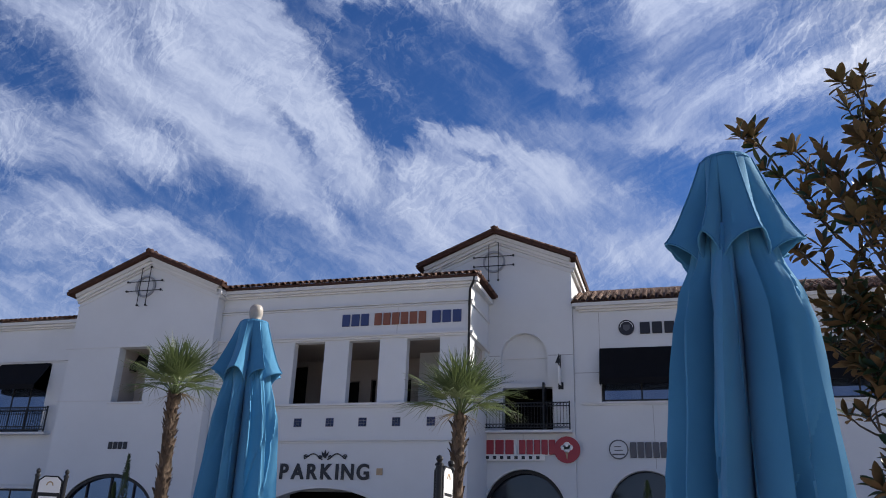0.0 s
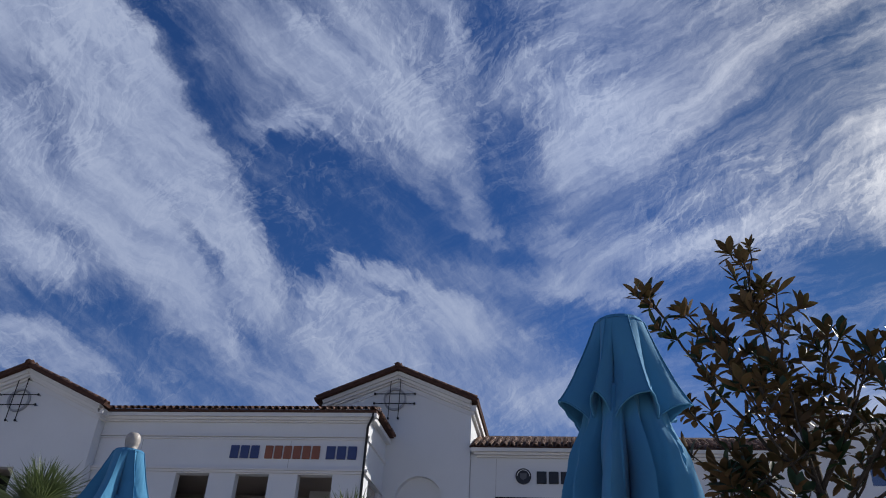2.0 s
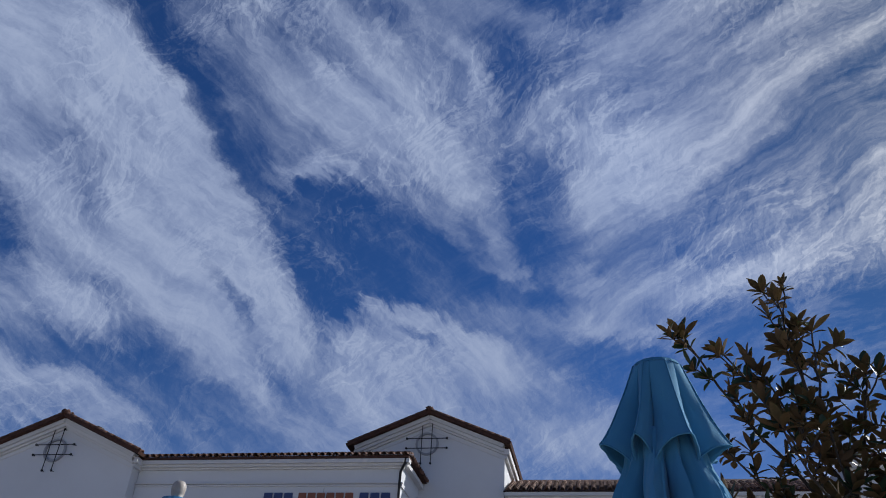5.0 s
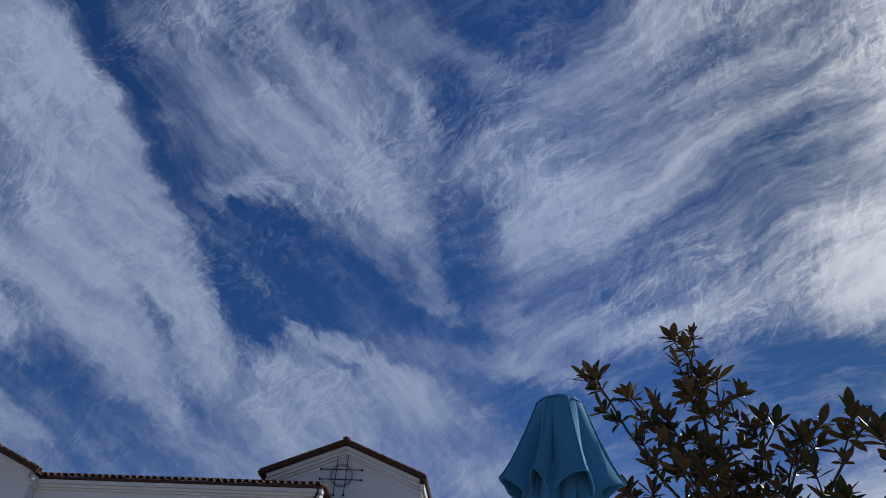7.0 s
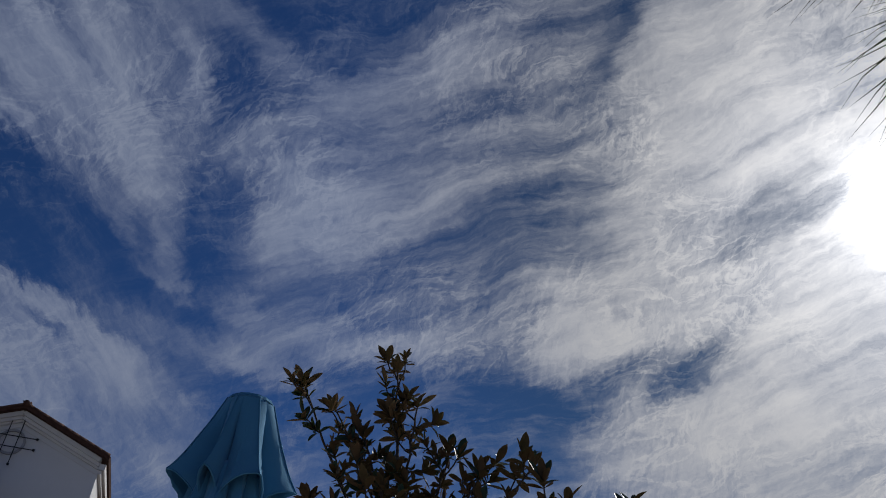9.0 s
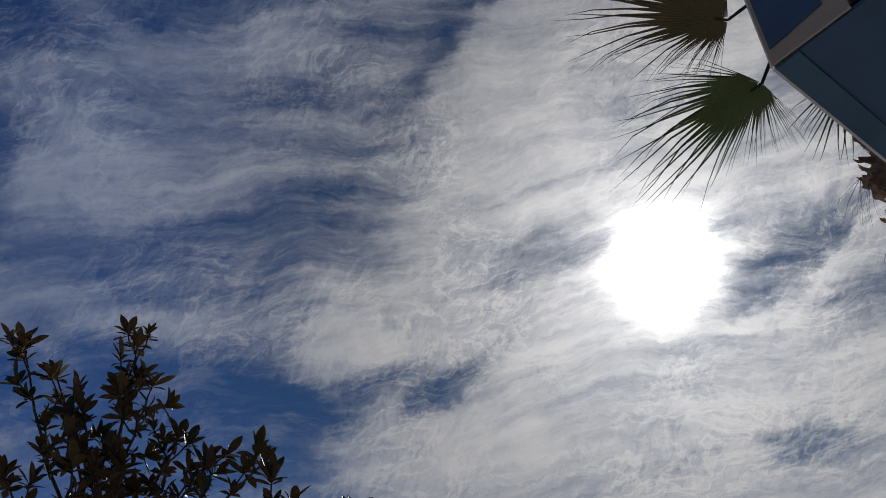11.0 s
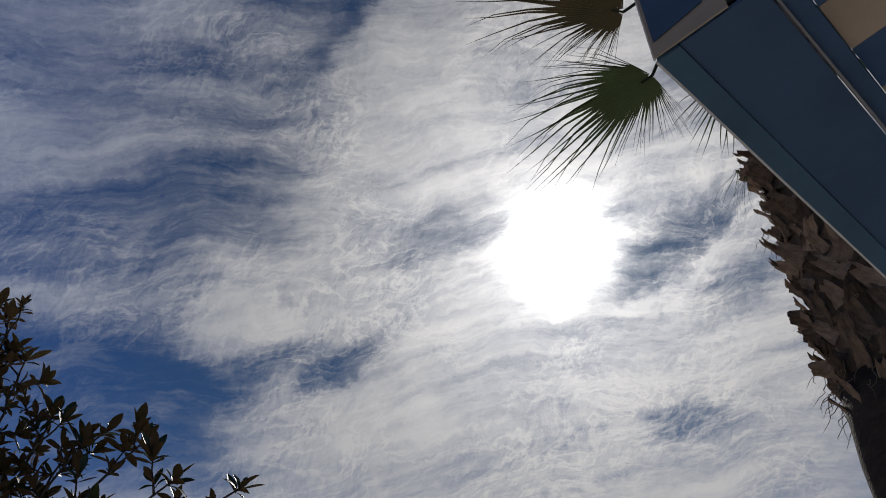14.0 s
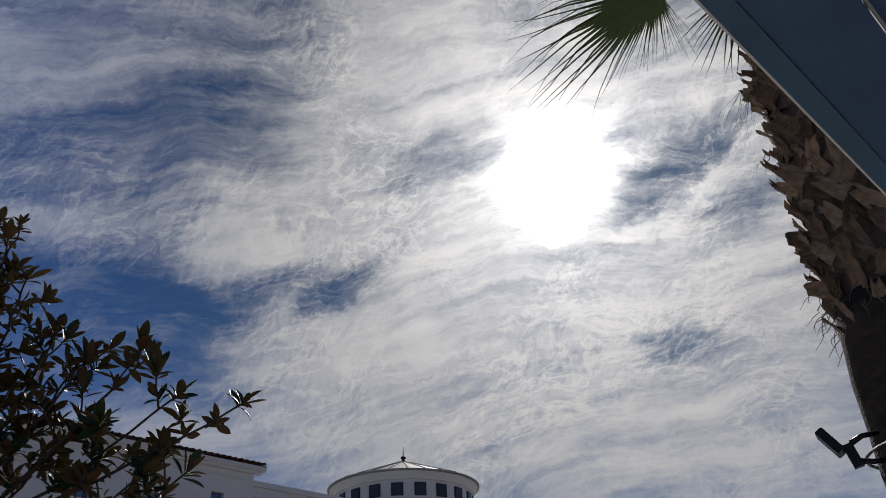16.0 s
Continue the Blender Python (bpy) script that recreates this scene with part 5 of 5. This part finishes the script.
def stubs(owner, r, z0, z1, rows, around, scale, rnd, bend=(0, 0), meshes=(STUB_MESH,), slant=0.0):
    """Old leaf bases in a spiral up a trunk."""
    for i in range(rows):
        t = i / max(1, rows - 1)
        for k in range(around):
            a = 2 * math.pi * (k + 0.5 * (i % 2)) / around + rnd.uniform(-0.12, 0.12)
            s = scale * rnd.uniform(0.75, 1.2)
            ob = new("leaf_base", rnd.choice(meshes))
            ob.parent = owner
            ob.matrix_basis = Matrix.Translation((bend[0] * t * t + r * math.cos(a), bend[1] * t * t + r * math.sin(a), z0 + (z1 - z0) * t + rnd.uniform(-0.03, 0.03))) @ pose(0, 0, 0, 0, 0, math.degrees(a) - 90) @ pose(0, 0, 0, rnd.uniform(-12, 22), rnd.uniform(-24, 24) + slant * (1 if i % 2 else -1), rnd.uniform(-25, 25)) @ Matrix.Scale(s, 4)


def small_palm(at, crown, seed, label, lean=(0.0, 0.0), spread_up=0.9):
    rnd = random.Random(seed)
    palm = thing("fan_palm", label, "palm tree", at, 0, group="palms before the building")
    t = bmesh.new()
    n = 12
    add_tube(t, [(lean[0] * (k / n) ** 2, lean[1] * (k / n) ** 2, crown * k / n) for k in range(n + 1)], [0.15 - 0.04 * k / n for k in range(n + 1)], 12)
    trunk = part("trunk", t, STUB, palm, "rough trunk clad in old leaf bases", True)
    stubs(trunk, 0.112, 0.3, crown - 0.1, int(crown / 0.12), 9, 0.44, rnd, lean)
    top = Vector((lean[0], lean[1], crown))
    for k in range(28):
        a = k * 2.399
        rise = 88 - 84 * (k / 28) ** 1.2
        d = Vector((math.cos(a) * math.cos(radians(rise)), math.sin(a) * math.cos(radians(rise)), math.sin(radians(rise))))
        stem = rnd.uniform(0.36, 0.55)
        hub_at = top + d * stem + Vector((0, 0, 0.05))
        b = bmesh.new()
        nrm = Vector((-d.x * d.z, -d.y * d.z, 1 - d.z * d.z)) + Vector((0.02, 0.01, 0))
        fan(b, hub_at, d + Vector((0, 0, -0.12)), nrm, rnd.uniform(0.90, 1.15), 76, 20, rnd, droop=0.6 if rise < 30 else 0.3, web_to=0.28, fill=1.0)
        fr = part("frond", b, FROND if k < 27 else DRY, palm)
        st_bm = bmesh.new()
        add_tube(st_bm, [top, top + d * stem * 0.5 + Vector((0, 0, 0.03)), hub_at], [0.022, 0.014, 0.010], 5)
        part("stalk", st_bm, FROND, fr)
    return palm


small_palm((-10.55, 15.0, 0), 4.56, 1, "fan palm with a rough brown trunk before a white wall", (-0.08, 0.0))
small_palm((-4.12, 15.0, 0), 4.02, 4, "fan palm with drooping grey-green fronds beside a directory sign", (0.06, 0.0))

# tall palm near the camera
PX, PY = 4.80, 0.895
big = thing("tall_fan_palm", "tall fan palm with shaggy leaf bases above a bare trunk", "palm tree", (PX, PY, 0))
rnd = random.Random(8)
t = bmesh.new()
add_tube(t, [(0.01 * math.sin(k * 1.7), 0.01 * math.cos(k), 3.5 * k / 16) for k in range(17)], [0.392 - 0.0015 * k + 0.005 * math.sin(k * 2.3) for k in range(17)], 36)
part("trunk", t, TRUNK, big, "bare grey-brown trunk with fine cracks", True)
t = bmesh.new()
add_tube(t, [(0, 0, z) for z in (3.4, 3.5, 5.0, 6.2, 7.1)], [0.32, 0.335, 0.32, 0.29, 0.22], 20)
shag = part("upper_trunk", t, STUB, big, "upper trunk clad in split leaf bases", True)
stubs(shag, 0.330, 3.34, 5.0, 21, 16, 0.56, rnd, meshes=HUSKS, slant=30)

hairs = bmesh.new()
for k in range(150):
    a, z = rnd.uniform(0, 2 * math.pi), rnd.choice((3.45, 3.5, 3.6, 3.9, 4.6)) + rnd.uniform(-0.08, 0.1)
    r0 = rnd.uniform(0.35, 0.41)
    q = Vector((r0 * math.cos(a), r0 * math.sin(a), z))
    tips = [q]
    for _ in range(4):
        tips.append(tips[-1] + Vector((math.cos(a) * 0.02 + rnd.uniform(-0.03, 0.03), math.sin(a) * 0.02 + rnd.uniform(-0.03, 0.03), rnd.uniform(-0.06, 0.0))))
    add_tube(hairs, tips, [0.003, 0.003, 0.0025, 0.002, 0.001], 3, False)
upper = part("upper_trunk_top", boxes((-0.01, 0.01, -0.01, 0.01, 6.0, 7.0)), HUSK, big)
stubs(upper, 0.318, 5.06, 6.95, 20, 15, 0.56, rnd, meshes=HUSKS, slant=30)
part("fibres", hairs, DRY, big, kind="stuff")
CROWN = Vector((0, 0, 7.15))


def big_frond(hub_world, tip_world, normal, long, spread, count, mat=DARK_FROND, droop=0.32, skew=0.0, web_to=0.42):
    h = Vector(hub_world) - Vector((PX, PY, 0))
    tip = Vector(tip_world) - Vector((PX, PY, 0))
    b = bmesh.new()
    fan(b, h, tip - h, normal, long, spread, count, rnd, droop, web_to, 1.0, skew)
    f = part("frond", b, mat, big)
    s = bmesh.new()
    start = CROWN + Vector(((h - CROWN).x, (h - CROWN).y, 0)).normalized() * 0.12
    add_tube(s, [start, start.lerp(h, 0.5) + Vector((0, 0, 0.22)), h, h + (tip - h).normalized() * 0.10], [0.035, 0.020, 0.012, 0.009], 7)
    part("stalk", s, DARK_FROND, f)


big_frond((4.10, 1.47, 5.98), (3.71, 2.17, 5.56), (-0.63, -0.25, -0.73), 1.22, 80, 62, droop=0.40, skew=-20, web_to=0.46)
big_frond((4.09, 1.54, 6.80), (3.13, 2.22, 6.95), (-0.60, -0.22, -0.77), 1.40, 84, 62, mat=BROWN_FROND, droop=0.40, skew=-8, web_to=0.44)
for k in range(16):
    a = radians(-150 + 12 * k)
    rise = radians(rnd.uniform(-15, 65))
    d = Vector((math.cos(a) * math.cos(rise), math.sin(a) * math.cos(rise), math.sin(rise)))
    hub_w = Vector((PX, PY, 7.15)) + d * 0.85
    big_frond(hub_w, hub_w + d + Vector((0, 0, -0.25)), (-d.x * d.z, -d.y * d.z, 1.01 - d.z * d.z), 0.82, 78, 30)
for px, py, pz in ((4.57, 1.27, 5.2), (4.52, 1.22, 5.08)):
    b = bmesh.new()
    fan(b, Vector((px - PX, py - PY, pz)), (-0.55, 0.35, -0.9), (-0.7, -0.5, 0.2), 0.42, 16, 6, rnd, 0.5, 0.1)
    part("dead_frond", b, DARK_FROND, big)

# spotlight strapped to the palm
spot = thing("spotlight", "black floodlight on a bracket strapped to a palm trunk", "lamp", (4.42, 1.17, 2.665), -73)
spot.scale = (0.74, 0.74, 0.74)
st = bmesh.new()
add_tube(st, [(0.05, 0.06, 0.115), (-0.05, -0.02, 0.09), (-0.125, -0.04, 0.05)], [0.016, 0.018, 0.02], 8)
add_tube(st, [(0.06, 0.06, -0.07), (-0.03, -0.02, -0.085), (-0.115, -0.04, -0.07)], [0.016, 0.018, 0.02], 8)
part("bracket", st, IRON, spot, smooth=True)
part("plate", boxes((-0.17, -0.105, -0.065, -0.02, -0.085, 0.075), m=pose(0, 0, 0, 0, -12, 0)), IRON, spot)
h = bmesh.new()
add_box(h, -0.030, 0.030, -0.08, 0.08, -0.095, 0.095, m=pose(-0.245, -0.04, 0.075, 0, -33, 0))
bmesh.ops.bevel(h, geom=h.edges[:], offset=0.006, segments=2, affect="EDGES")
part("lamp_head", h, IRON, spot, "flat black lamp head")
arm = bmesh.new()
add_tube(arm, [(-0.14, -0.04, 0.02), (-0.18, -0.04, 0.012), (-0.20, -0.04, 0.02)], [0.016, 0.016, 0.016], 8)
part("arm", arm, IRON, spot, smooth=True)
strap = bmesh.new()
add_tube(strap, [(0.36 + 0.56 * math.cos(a) + 0.13, 0.37 + 0.56 * math.sin(a), 0.02) for a in (2 * math.pi * k / 30 for k in range(31))], [0.012] * 31, 5, False)
part("strap", strap, IRON, spot)


# ---- directory signs ----
def directory(at, turn, label, deep=0.05, face=IRON, ink=WHITE):
    s = thing("directory_sign", label, "sign", at, turn, group="directory signs")
    part("panel", slab([(-0.30, 1.0), (0.30, 1.0), (0.30, 2.55), (0.17, 2.64), (-0.17, 2.64), (-0.30, 2.55)], [], -0.05, deep), IRON, s)
    if face != IRON:
        part("face", boxes((-0.27, 0.27, -0.0595, -0.0505, 1.05, 2.295)), face, s, "white face")
    part("header", slab([(-0.27, 2.30), (0.27, 2.30), (0.27, 2.53), (0.15, 2.61), (-0.15, 2.61), (-0.27, 2.53)], [], -0.062, -0.051), WHITE, s, "pale header with a faint ornament")
    part("crest", arch_band(0, 0.06, 2.44, 0.06, 0.03, -0.07, -0.063), OCHRE, s)
    for k, w in enumerate((0.44, 0.36, 0.30, 0.40, 0.33, 0.28)):
        part("bar", boxes((-w / 2, w / 2, -0.066, -0.051, 2.18 - k * 0.13, 2.225 - k * 0.13)), ink, s)
    for x in (-0.36, 0.36):
        p = bmesh.new()
        add_tube(p, [(x, 0, 0), (x, 0, 0.1), (x, 0, 0.12), (x, 0, 2.62)], [0.09, 0.09, 0.055, 0.055], 10)
        post = part("post", p, IRON, s)
        f = bmesh.new()
        add_tube(f, [(x, 0, z) for z in (2.62, 2.65, 2.68, 2.72, 2.76, 2.79)], [0.075, 0.07, 0.035, 0.06, 0.05, 0.005], 10)
        part("finial", f, IRON, post)
    return s


plain = directory((-13.45, 15.0, 0), 33, "black directory sign with a pale arched header")
plain.scale = (0.82, 1.0, 1.06)
aside = directory((-4.08, 14.15, 0), 91, "black directory sign with a white face turned aside", 0.10, WHITE, IRON)
aside.scale = (1.12, 1.12, 1.12)


# ---- planting by the shopfronts ----
def conifer(at, high, wide, seed, label):
    rnd = random.Random(seed)
    c = thing("conical_shrub", label, "shrub", at, 0, group="shrubs by the shopfronts")
    pb = bmesh.new()
    add_tube(pb, [(0, 0, 0), (0, 0, 0.55), (0, 0, 0.6)], [0.22, 0.30, 0.30], 16)
    part("pot", pb, OCHRE, c, "clay pot")
    sb = bmesh.new()
    add_tube(sb, [(0, 0, 0.5), (0, 0, high - 0.1)], [0.04, 0.01], 6)
    part("stem", sb, BARK, c)
    v, f = [], []
    for k in range(1500):
        t = rnd.random() ** 0.8
        a = rnd.uniform(0, 2 * math.pi)
        r = wide * (1 - t) ** 0.8 * rnd.uniform(0.6, 1.08)
        q = Vector((r * math.cos(a), r * math.sin(a), 0.6 + (high - 0.6) * t))
        d = Vector((math.cos(a), math.sin(a), 1.4)).normalized() * rnd.uniform(0.05, 0.12)
        s = Vector((-math.sin(a), math.cos(a), 0)) * 0.018
        n = len(v)
        v += [q - s, q + s, q + d]
        f.append((n, n + 1, n + 2))
    me = bpy.data.meshes.new("foliage")
    me.from_pydata([tuple(p) for p in v], [], f)
    me.materials.append(SHRUB)
    ob = new("foliage", me)
    ob.parent = c
    tagged(ob, kind="stuff")


conifer((-16.9, 22.0, 0), 4.05, 0.34, 2, "slim dark green conifer in a clay pot")
conifer((-17.5, 22.3, 0), 3.2, 0.40, 3, "bushy dark green conifer in a clay pot")
conifer((-0.9, 24.0, 0), 3.55, 0.55, 6, "loose leafy shrub in a clay pot")

# ---- striped awning overhead ----
AX, AY, AZ = 1.655, 0.473, 3.20
shade = thing("striped_awning", "blue and cream striped cloth awning on a metal frame", "awning", (AX, AY, 0))
part("soffit", boxes((0.0, 2.6, -0.30, -0.07, AZ, AZ + 0.012)), DEEP, shade, "taut blue cloth underside")
part("hem", boxes((0.0, 2.6, -0.068, 0.0, AZ - 0.006, AZ + 0.02)), EDGE_CLOTH, shade, "doubled blue hem")
part("front_cloth", boxes((0.0, 2.6, -0.006, 0.0, AZ + 0.022, AZ + 0.5)), CANVAS, shade)
end = part("end_panel", slab([(-0.215, AZ), (0.0, AZ), (0.0, AZ + 0.75), (-0.215, AZ + 0.95)], [], 0, 0.006), CREAM, shade, "cream end panel")
end.matrix_basis = pose(-0.008, 0, 0, 0, 0, 90)
ins = part("inset", slab([(-0.165, AZ + 0.07), (-0.012, AZ + 0.05), (-0.012, AZ + 0.28), (-0.165, AZ + 0.28)], [], 0, 0.004), DEEP, end, "blue square")
ins.matrix_basis = pose(0, 0.008, 0)
flank = part("end_cloth", slab([(-0.36, AZ + 0.014), (-0.219, AZ + 0.014), (-0.219, AZ + 0.95), (-0.36, AZ + 1.0)], [], 0, 0.006), IRON, shade)
flank.matrix_basis = pose(-0.006, 0, 0, 0, 0, 90)
cord = bmesh.new()
add_tube(cord, [(0.0, 0.002, AZ - 0.004), (2.6, 0.002, AZ - 0.004)], [0.0045, 0.0045], 8)
add_tube(cord, [(-0.010, 0.002, AZ - 0.004), (-0.010, 0.002, AZ + 0.7)], [0.0035, 0.0035], 8)
part("piping", cord, WHITE, shade, "pale piping along the hem", True)
rod = bmesh.new()
add_tube(rod, [(0.0, -0.310, AZ), (2.6, -0.310, AZ)], [0.0045, 0.0045], 10)
part("rod", rod, STEEL, shade, "thin bright metal rod", True)
part("frame_bar", boxes((0.0, 2.6, -0.362, -0.302, AZ + 0.014, AZ + 0.05)), DEEP, shade)
for k in range(13):
    b = boxes((k * 0.2, 0.198 + k * 0.2, -1.2, -0.365, 0.0, 0.008))
    bmesh.ops.transform(b, matrix=pose(0, -0.365, AZ + 0.04, -5, 0, 0) @ pose(0, 0.365, 0), verts=b.verts)
    part("stripe", b, CREAM if k % 2 else DEEP, shade)
for x in (0.9, 2.5):
    p = bmesh.new()
    add_tube(p, [(x, -0.62, 0.0), (x, -0.62, AZ + 0.1)], [0.035, 0.035], 12)
    part("post", p, STEEL, shade, smooth=True)
part("frame_bar", boxes((0.02, 2.58, -0.66, -0.58, AZ - 0.02, AZ + 0.06), (0.02, 0.06, -0.58, -0.01, AZ + 0.015, AZ + 0.05), (2.54, 2.58, -0.58, -0.01, AZ + 0.015, AZ + 0.05)), IRON, shade)

# ---- round tower far off ----
rot = thing("round_tower", "distant white round tower with a shallow cone roof", "building", (40.28, 44.70, 0))
t = bmesh.new()
add_tube(t, [(0, 0, z) for z in (0.0, 15.2, 15.21, 15.45, 15.46, 17.05, 17.06, 17.3, 17.55)], [5.15, 5.15, 5.3, 5.3, 5.15, 5.15, 5.3, 5.45, 5.6], 64)
part("wall", t, STUCCO, rot, smooth=False)
t = bmesh.new()
add_tube(t, [(0, 0, 17.56), (0, 0, 17.68), (0, 0, 17.72), (0, 0, 19.85)], [5.72, 5.75, 5.6, 0.12], 64)
cone = part("roof", t, ZINC, rot, "grey metal cone roof")
seams = bmesh.new()
for k in range(28):
    a = 2 * math.pi * k / 28
    add_beam(seams, (5.6 * math.cos(a), 5.6 * math.sin(a), 17.75), (0.15 * math.cos(a), 0.15 * math.sin(a), 19.87), 0.05, 0.06)
part("seams", seams, ZINC, cone)
t = bmesh.new()
add_tube(t, [(0, 0, z) for z in (19.75, 19.88, 19.95, 20.02, 20.12, 20.22, 20.28, 21.1)], [0.30, 0.26, 0.10, 0.10, 0.22, 0.18, 0.05, 0.012], 14)
part("spire", t, IRON, rot, "thin dark spire with a ball", True)
for k in range(20):
    a = 2 * math.pi * (k + 0.4) / 20
    w = part("window", boxes((-0.42, 0.42, -0.06, 0.05, 15.95, 16.85)), IRON, rot)
    w.matrix_basis = pose(0, 0, 0, 0, 0, math.degrees(a)) @ pose(0, -5.15, 0)
    part("pane", boxes((-0.36, 0.36, -0.075, -0.061, 16.01, 16.79)), DARK_GLASS, w)
